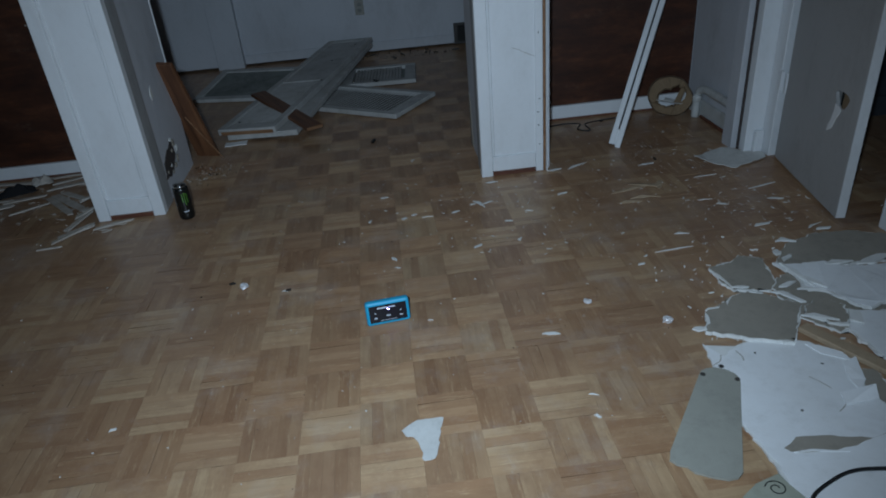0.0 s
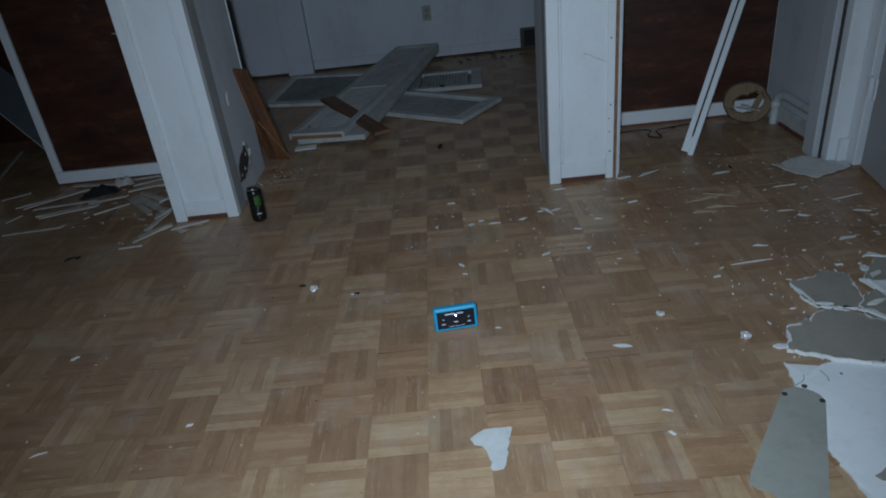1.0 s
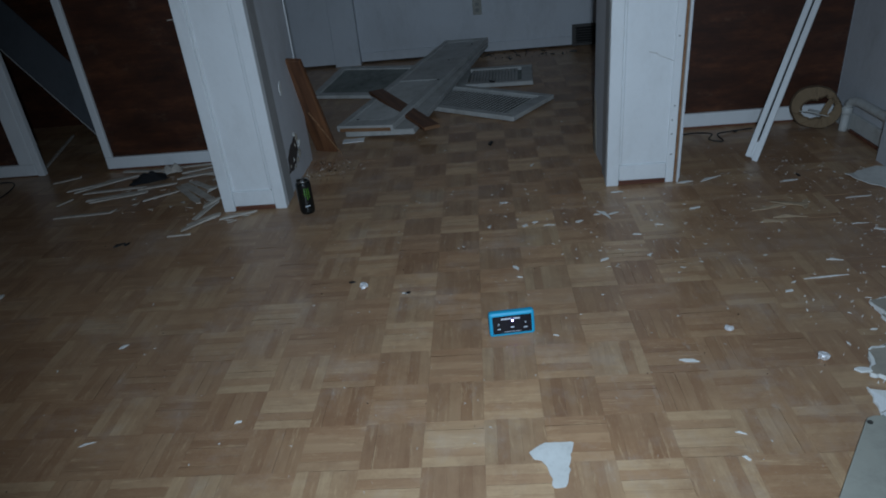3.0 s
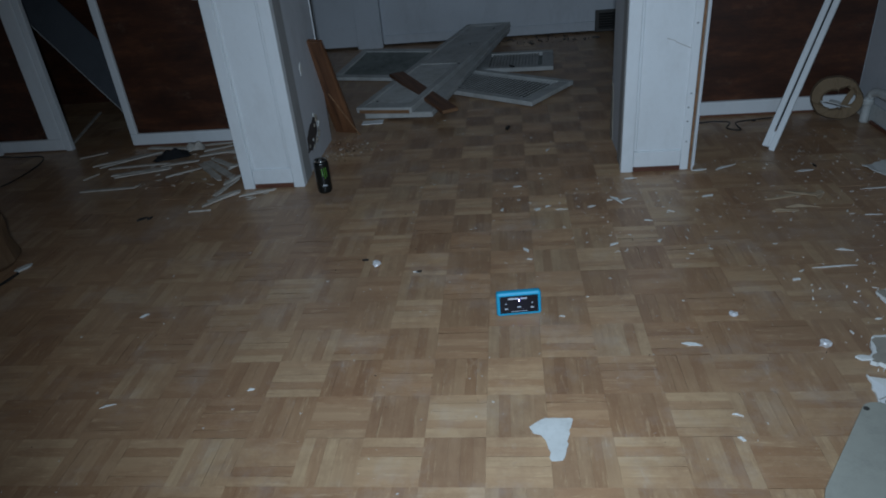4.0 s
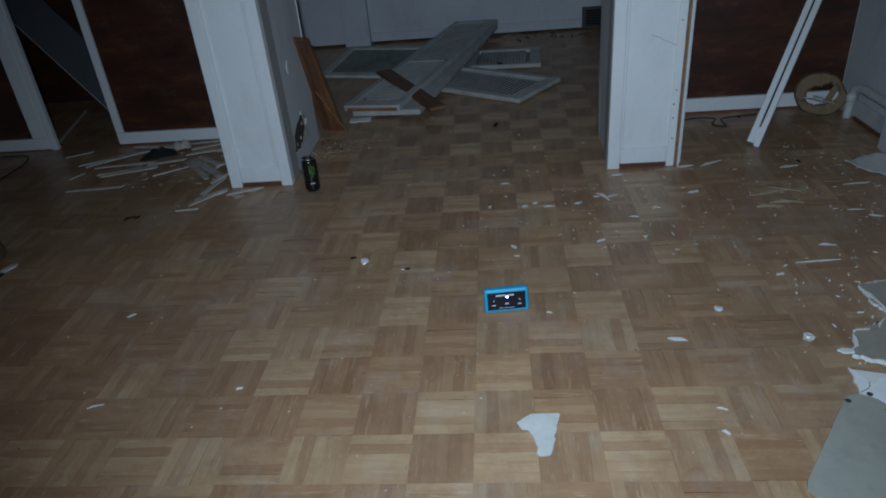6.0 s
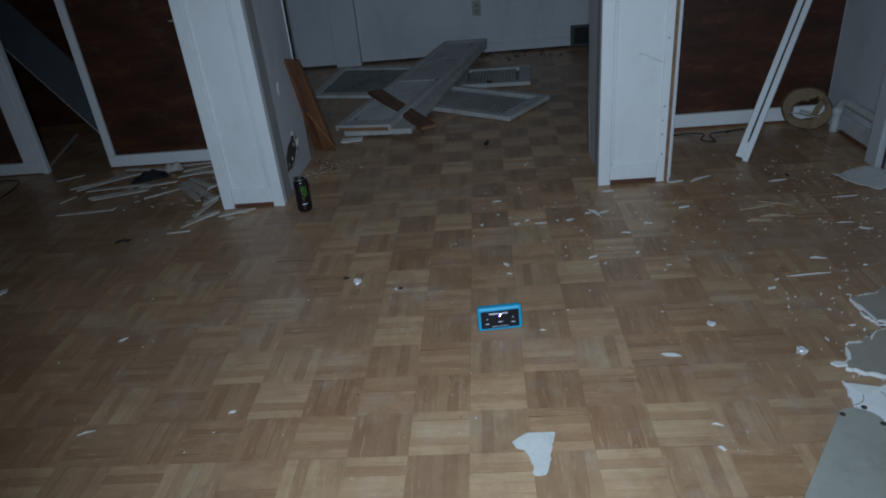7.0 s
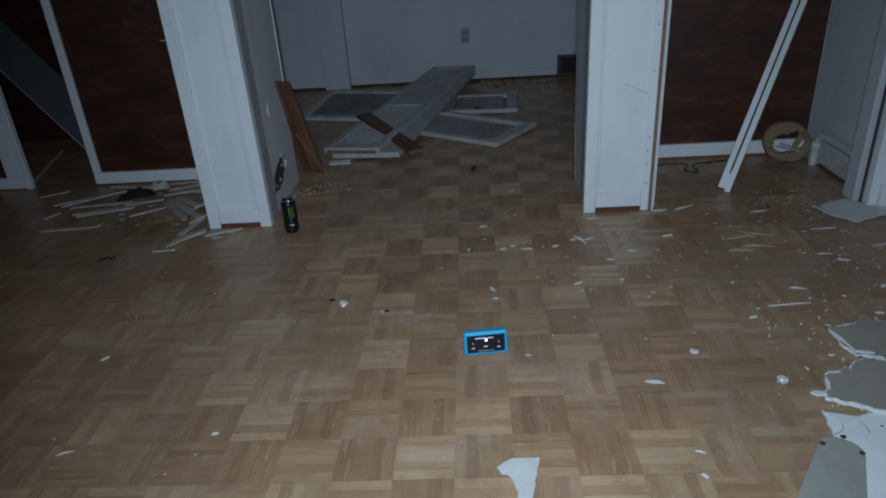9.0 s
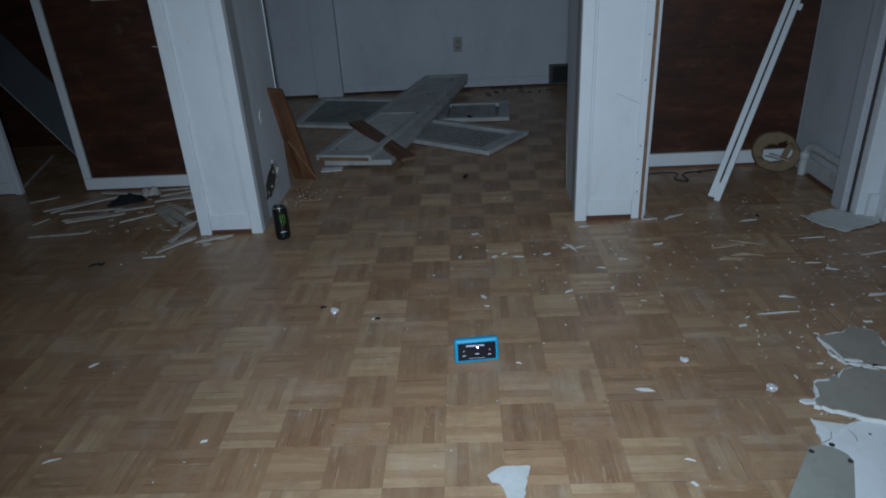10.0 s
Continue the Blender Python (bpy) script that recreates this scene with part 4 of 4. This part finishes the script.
shard_set("lath_shreds", "fine splinters and shreds in the lath heap", -1.48, 3.28, 0.42, 0.26, 150, 0.003, 0.026, M_LATH, 31, "splinters", 0.002)
shard_set("lath_shreds", "fine splinters before the pillar", -1.16, 2.93, 0.16, 0.06, 40, 0.003, 0.026, M_LATH, 32, "splinters", 0.002)
shard_set("dark_rubble", "dark dusty rubble along the far wall", 0.31, 5.62, 0.5, 0.12, 60, 0.005, 0.035, M_DARKMETAL_SHADE, 33, "rubble", 0.007)
for x, z0, z1 in ((0.205, 0.68, 0.86), (0.385, 0.70, 0.84), (0.29, 0.78, 0.86)):
    single("drip_stain", box(x - 0.003, x + 0.003, 5.7988, 5.8005, z0, z1), M_JAMB, "grey drip stain down the far wall", "stain", group="drip stains")


def rag(x, y, w, d, h, seed, material, name, label, category):
    bm = bmesh.new()
    bmesh.ops.create_grid(bm, x_segments=14, y_segments=10, size=0.5)
    for v in bm.verts:
        px, py = v.co.x, v.co.y
        edge = max(0, 1 - (2 * px) ** 4) * max(0, 1 - (2 * py) ** 4)
        n1 = noise.noise(Vector((px * 4 + seed, py * 4, 0)))
        v.co = Vector((px * w * (1 + 0.3 * noise.noise(Vector((py * 5, seed, 1)))), py * d * (1 + 0.3 * noise.noise(Vector((px * 5, seed, 2)))), 0.003 + h * edge * (0.5 + 0.8 * n1)))
    geom = bmesh.ops.solidify(bm, geom=bm.faces[:], thickness=0.003)
    return single(name, bm, material, label, category, pose(x, y, 0.012, 0, 0, 22), smooth=True)


rag(-1.70, 3.44, 0.17, 0.09, 0.045, 3, M_CLOTH, "black_rag", "crumpled black rag on the splinter heap", "rag")
rag(-1.62, 3.55, 0.10, 0.08, 0.04, 8, M_LATH, "plaster_lump", "grey crumbled plaster lump in the heap", "plaster")

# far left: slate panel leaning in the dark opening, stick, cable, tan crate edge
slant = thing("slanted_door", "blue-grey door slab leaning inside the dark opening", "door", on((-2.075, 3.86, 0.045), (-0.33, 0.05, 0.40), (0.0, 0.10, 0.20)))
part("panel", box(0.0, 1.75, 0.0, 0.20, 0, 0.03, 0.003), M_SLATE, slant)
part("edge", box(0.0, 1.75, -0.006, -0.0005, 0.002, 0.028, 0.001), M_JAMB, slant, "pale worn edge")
single("thin_stick", box(-0.008, 0.008, 0, 0.64, -0.004, 0.004, 0.001), M_LATH, "pale splintered stick in the closet opening", "stick", on((-2.44, 3.70, 0.006), (1, 0.25, 0), (-0.17, 0.68, 0.01)))
single("floor_cable", sweep([(-2.815, 3.595, 0.006), (-2.659, 3.566, 0.006), (-2.527, 3.559, 0.006), (-2.466, 3.427, 0.006), (-2.478, 3.181, 0.006), (-2.599, 2.951, 0.006), (-2.734, 2.795, 0.006)], 0.0035, 6), M_BLACK, "black cable along the floor", "cable", smooth=True)
bag = thing("paper_bag", "brown paper bag slumped on the floor", "bag", pose(-2.051, 2.333, 0.0, 0, 0, 18))
sack = lathe([(0.165, 0.0), (0.185, 0.02), (0.178, 0.10), (0.172, 0.17), (0.160, 0.235), (0.150, 0.235), (0.158, 0.16), (0.150, 0.03)], 28)
for v in sack.verts:
    k = noise.noise(v.co * 14)
    v.co.x *= 1 + 0.07 * k
    v.co.y *= 0.85 + 0.07 * k
    v.co.z *= 1 + 0.10 * noise.noise(v.co * 9)
part("sack", sack, M_BAG, bag)
rim = [(0.156 * math.cos(a), 0.134 * math.sin(a), 0.243 + 0.008 * math.sin(3 * a)) for a in [2 * math.pi * k / 14 for k in range(15)]]
part("rolled_rim", sweep(rim, 0.007, 6), M_LATH, bag, "pale rolled rim")
single("plastic_tab", plate(ragged([(-0.012, -0.03), (0.012, -0.028), (0.016, 0.02), (0.002, 0.034), (-0.012, 0.018)], 4, 0.003, 0.03), 0, 0.006, 0.01, 2), M_SCRAP, "white curved plastic tab beside the bag", "scrap", pose(-1.817, 2.322, 0.001, 0, 0, -25))
single("floor_cable", sweep([(-1.810, 2.280, 0.006), (-1.828, 2.192, 0.006), (-1.879, 2.111, 0.006), (-1.981, 2.020, 0.006), (-2.138, 1.961, 0.006)], 0.005, 6), M_BLACK, "black cable beside the paper bag", "cable", smooth=True)

# ---- broken gypsum board heap on the right ----


def board(corners, seed, z, name, label, face, group="broken board pieces", thick=0.008, jag=0.005, curl=0.0, category="gypsum board"):
    """A broken piece of board: paper face above a white core."""
    t = thing(name, label, category, None, group)
    o = ragged(corners, seed, jag, 0.011)
    cx, cy = sum(p[0] for p in o) / len(o), sum(p[1] for p in o) / len(o)
    part("core", plate(o, z, z + thick, curl, seed), M_CORE, t, "white crumbling core")
    q = random.Random(seed + 1)
    inner = []
    for x, y in o:
        d = math.hypot(x - cx, y - cy)
        g = 0.001 + 0.016 * max(0.0, noise.noise(Vector((x * 22, y * 22, seed)))) + q.choice((0, 0, 0.001, 0.003))
        inner.append((x - (x - cx) / d * g, y - (y - cy) / d * g))
    part("face_paper", plate(inner, z + thick + 0.0004, z + thick + 0.0014, curl, seed), face, t)
    return t


board([(1.165, 2.006), (1.260, 2.032), (1.290, 2.061), (1.359, 2.027), (1.330, 1.880), (1.289, 1.837), (1.180, 1.863), (1.163, 1.905)], 41, 0.001, "gypsum_piece", "broken grey-faced gypsum board piece on the floor", M_GYPSUM)
board([(1.041, 1.762), (1.100, 1.788), (1.150, 1.822), (1.207, 1.834), (1.249, 1.808), (1.325, 1.734), (1.281, 1.675), (1.205, 1.568), (1.088, 1.618), (0.995, 1.668)], 42, 0.006, "gypsum_piece", "broken grey-faced gypsum board piece with cream core edge", M_GYPSUM, thick=0.012, jag=0.004)
board([(1.438, 2.049), (1.492, 2.098), (1.615, 2.143), (1.729, 2.136), (1.860, 2.066), (1.800, 1.920), (1.598, 1.925), (1.410, 1.946), (1.389, 1.990)], 43, 0.001, "gypsum_piece", "large grey gypsum board piece by the doorway", M_GYPSUM)
board([(1.30, 1.87), (1.40, 1.94), (1.60, 1.88), (1.56, 1.60), (1.36, 1.60), (1.29, 1.70)], 40, 0.0008, "gypsum_piece", "broad brown-grey gypsum sheet under the heap", M_GYPSUM, thick=0.004)
board([(1.365, 1.975), (1.412, 1.952), (1.518, 1.939), (1.576, 1.906), (1.74, 1.886), (1.63, 1.700), (1.496, 1.679), (1.456, 1.712), (1.425, 1.792), (1.385, 1.803), (1.393, 1.895)], 46, 0.010, "white_board", "white-faced board piece with torn rim", M_WHITE, curl=0.012)
board([(1.333, 1.732), (1.415, 1.761), (1.443, 1.707), (1.395, 1.620), (1.361, 1.635), (1.308, 1.691)], 44, 0.007, "gypsum_piece", "small grey gypsum board piece", M_GYPSUM)
board([(1.434, 1.693), (1.492, 1.673), (1.600, 1.660), (1.500, 1.400), (1.395, 1.470), (1.382, 1.602), (1.425, 1.660)], 47, 0.004, "white_board", "white-faced board piece on the heap", M_WHITE)
board([(0.970, 1.629), (0.998, 1.570), (1.057, 1.604), (1.082, 1.612), (1.243, 1.584), (1.291, 1.527), (1.311, 1.448), (1.269, 1.376), (1.290, 1.318), (1.320, 1.10), (1.280, 0.85), (0.980, 0.85), (0.926, 1.092), (0.933, 1.195), (0.922, 1.318), (1.000, 1.476), (0.953, 1.535)], 45, 0.001, "white_board", "large white-faced board sheet lying broken on the floor", M_WHITE, thick=0.005, jag=0.004, curl=0.004)
board([(1.315, 1.450), (1.350, 1.440), (1.340, 1.290), (1.284, 1.314), (1.262, 1.363)], 49, 0.0006, "gypsum_piece", "brown-grey board scrap beside the white sheet", M_GYPSUM, thick=0.003)
batten = thing("batten", "cream wooden batten with a grey top lying on the heap", "batten", on((1.262, 1.640, 0.016), (0.90, 0.42, 0), (0.099, -0.217, 0.004)))
part("wood", box(-0.012, 0.030, 0, 0.42, 0, 0.016, 0.003), M_TANSTRIP, batten)
part("grey_top", box(0.006, 0.031, 0.004, 0.415, 0.0162, 0.0180), M_GYPSUM, batten, "grey strip along the top of the batten")
for k, (x, y, l, w, a) in enumerate([(1.166, 1.925, 0.11, 0.014, -78), (1.200, 1.862, 0.05, 0.010, -15), (1.064, 1.770, 0.05, 0.010, 4), (1.128, 1.795, 0.05, 0.012, 50), (0.985, 1.680, 0.04, 0.022, -25), (1.225, 1.824, 0.05, 0.010, -30), (1.330, 1.658, 0.10, 0.024, -28), (1.290, 1.798, 0.05, 0.014, -30), (1.310, 1.765, 0.08, 0.018, -50), (1.400, 1.885, 0.15, 0.024, -82), (1.420, 1.835, 0.09, 0.020, -66), (1.649, 2.146, 0.06, 0.014, 0), (1.478, 2.091, 0.07, 0.040, -20), (1.409, 2.025, 0.04, 0.030, 60), (1.420, 1.985, 0.05, 0.018, 30), (1.56, 1.925, 0.10, 0.030, 0), (1.68, 1.915, 0.14, 0.036, 12), (1.425, 1.640, 0.07, 0.040, 75), (1.385, 1.80, 0.07, 0.02, -20), (1.335, 1.835, 0.06, 0.020, 10)]):
    scrap(x, y, l, w, a, 300 + k, M_CORE, "torn white gypsum strip on the heap", "gypsum_strip", 0.006, 0.014 if x < 1.25 else 0.020, "gypsum strips", 0.012, "gypsum")
for k, (x, y, l, w, a) in enumerate([(1.285, 1.430, 0.13, 0.05, 60), (1.240, 1.350, 0.10, 0.05, 10), (1.050, 1.202, 0.12, 0.014, -10), (1.275, 1.520, 0.12, 0.035, -50)]):
    scrap(x, y, l, w, a, 340 + k, M_WHITE, "curled torn paper flap on the white board", "paper_flap", 0.002, 0.0085, "paper flaps", 0.03, "paper")
single("torn_patch", plate(ragged([(0.977, 1.226), (1.020, 1.251), (1.080, 1.245), (1.183, 1.218), (1.136, 1.202), (1.064, 1.199), (0.985, 1.212)], 51, 0.003, 0.02), 0.0084, 0.0094), M_GYPSUM, "grey torn patch in the white board face", "tear")
for k, (pts) in enumerate([[(1.169, 1.442, 0), (1.185, 1.415, 0), (1.197, 1.390, 0)], [(1.218, 1.366, 0), (1.200, 1.335, 0), (1.166, 1.311, 0)], [(0.956, 1.534, 0), (0.982, 1.548, 0), (0.994, 1.571, 0)], [(1.041, 1.580, 0), (1.046, 1.556, 0), (1.042, 1.535, 0)], [(1.183, 1.218, 0), (1.215, 1.225, 0), (1.26, 1.24, 0)]]):
    single("crease", sweep([(x, y, 0.0076) for x, y, z in pts], 0.0012, 5), M_GYPSUM, "grey crease torn in the white board", "crease", group="creases")
for x, y in ((1.083, 1.331), (1.086, 1.560), (1.230, 1.483)):
    single("nail_hole", lathe([(0.0035, 0), (0.0035, 0.001)], 8), M_DARKMETAL_SHADE, "dark nail hole in the white board", "nail hole", pose(x, y, 0.0074), "nail holes in the board")
single("black_cable", sweep([(0.935, 1.055, 0.012), (0.960, 1.086, 0.013), (1.000, 1.108, 0.014), (1.060, 1.130, 0.014), (1.115, 1.132, 0.014), (1.20, 1.112, 0.014), (1.32, 1.05, 0.012)], 0.0045, 8), M_BLACK, "black cable curving over the white board", "cable", smooth=True)

floral = thing("floral_paper", "grey-green paper scrap with a dark scroll print", "paper")
part("sheet", plate(ragged([(0.818, 1.111), (0.863, 1.141), (0.925, 1.158), (0.945, 1.08), (0.90, 0.98), (0.80, 1.0)], 61, 0.005), 0.009, 0.0105), M_FLORAL, floral)
sc = [(0.898 + (0.006 + 0.018 * k / 12) * math.cos(k * 0.75), 1.120 + (0.006 + 0.016 * k / 12) * math.sin(k * 0.75), 0.0112) for k in range(13)]
part("scroll", sweep(sc, 0.0014, 5), M_BLACK, floral, "dark scroll line")

blade = thing("fan_blade", "grey-green ceiling fan blade with three screw holes", "fan blade")


def blade_outline():
    """Narrow rounded end away, wide broken end near."""
    pts = []
    a, b = Vector((0.702, 1.230)), Vector((0.834, 1.152))
    tip = Vector((0.952, 1.490))
    side = Vector((0.87, -0.49)).normalized()
    ahead = Vector((0.49, 0.87))
    for k in range(9):
        t = math.pi * (1 - k / 8)
        pts.append(tip + side * 0.050 * math.cos(t) + ahead * 0.040 * math.sin(t) - ahead * 0.02)
    pts.append(b + side * 0.004 + ahead * 0.02)
    pts.append(b - side * 0.004 + ahead * 0.002)
    pts.append(b - side * 0.022 - ahead * 0.010)
    pts.append(b - side * 0.050 - ahead * 0.014)
    pts.append(a + side * 0.060 - ahead * 0.016)
    pts.append(a + side * 0.042 - ahead * 0.004)
    pts.append(a + side * 0.022 - ahead * 0.006)
    pts.append(a + side * 0.004 + ahead * 0.004)
    pts.append(a + side * 0.002 + ahead * 0.03)
    return [(p.x, p.y) for p in pts]


blade_part = part("blade", plate(blade_outline(), 0.012, 0.018), M_BLADE, blade)
for x, y in ((0.906, 1.493), (0.966, 1.514), (0.982, 1.457)):
    part("screw_hole", lathe([(0.007, 0.0), (0.007, 0.0012)], 12), M_DARKMETAL_SHADE, blade_part, "dark screw hole", at=Matrix.Translation((x, y, 0.0181)))

single("white_sheet", plate(ragged([(1.537, 2.937), (1.664, 2.999), (1.735, 2.990), (1.830, 2.900), (1.826, 2.844), (1.65, 2.77), (1.588, 2.842)], 71, 0.007, 0.018), 0.002, 0.005, 0.02, 4), M_SCRAP, "pale plaster sheet piece by the door casing", "plaster sheet")

# ---- parquet: squares of five strips, turned by turns ----


def square(seed):
    """Five oak strips with eased edges and slight unevenness, as rows of vertices, faces and UVs."""
    q = random.Random(seed)
    verts, faces, uvs = [], [], []
    n, gap, half = 5, 0.00006, SIDE / 2
    w = SIDE / n
    for k in range(n):
        x0, x1 = -half + k * w + gap, -half + (k + 1) * w - gap
        y0, y1 = -half + gap * 1.5, half - gap * 1.5
        z, tx, ty = q.uniform(-0.00012, 0.0), q.uniform(-0.030, 0.030), q.uniform(-0.004, 0.004)
        e, d = 0.0002, 0.00007
        b = len(verts)
        for zz, ex in ((-0.008, 0), (-d, 0), (0.0, e)):
            for x, y in ((x0 + ex, y0 + ex), (x1 - ex, y0 + ex), (x1 - ex, y1 - ex), (x0 + ex, y1 - ex)):
                verts.append((x, y, zz + z + (0 if zz < -0.005 else tx * (x - (x0 + x1) / 2) + ty * y)))
        for ring in (0, 4):
            for i in range(4):
                j = (i + 1) % 4
                faces.append((b + ring + i, b + ring + j, b + ring + 4 + j, b + ring + 4 + i))
        faces.append((b + 8, b + 9, b + 10, b + 11))
    return verts, faces


def with_uv(me, turned):
    """UV in metres with v along the strips."""
    layer = me.uv_layers.new(name="UVMap")
    for lp in me.loops:
        x, y, z = me.vertices[lp.vertex_index].co
        layer.data[lp.index].uv = (y, x) if turned else (x, y)


KINDS = 8
shapes = [square(900 + k) for k in range(KINDS)]
single_meshes = []
for k, (v, f) in enumerate(shapes):
    me = mesh_of("parquet_square", v, f, M_PARQUET)
    with_uv(me, False)
    single_meshes.append(me)

q = random.Random(5)
many_v, many_f, turned_flags = [], [], []
for i in range(-25, 23):
    for j in range(-24, 30):
        cx, cy = (i + 0.5) * SIDE, Y0 + (j + 0.5) * SIDE
        across = (i + j) % 2 == 0
        k = q.randrange(KINDS)
        turn = (90 if across else 0) + (180 if q.random() < 0.5 else 0)
        if -8 <= i <= 7 and -4 <= j <= 13:
            ob = new("parquet_square", single_meshes[k])
            ob.parent = floor
            ob.matrix_basis = pose(cx, cy, 0, 0, 0, turn)
        elif cy < 5.82:
            v, f = shapes[k]
            b = len(many_v)
            s = -1 if turn >= 180 else 1
            for x, y, z in v:
                x, y = x * s, y * s
                many_v.append((cx - y, cy + x, z) if across else (cx + x, cy + y, z))
            many_f += [tuple(b + a for a in g) for g in f]
            turned_flags += [across] * len(f)
rest = mesh_of("parquet_rest", many_v, many_f, M_PARQUET)
layer = rest.uv_layers.new(name="UVMap")
co = np.array(many_v, dtype=np.float32)
loops = np.array([i for g in many_f for i in g])
flags = np.repeat(np.array(turned_flags), [len(g) for g in many_f])
xy = co[loops][:, :2]
xy[flags] = xy[flags][:, ::-1]
layer.data.foreach_set("uv", xy.ravel())
rest_ob = new("parquet_rest", rest)
rest_ob.parent = floor
tagged(rest_ob, "worn oak parquet squares further off", kind="stuff")
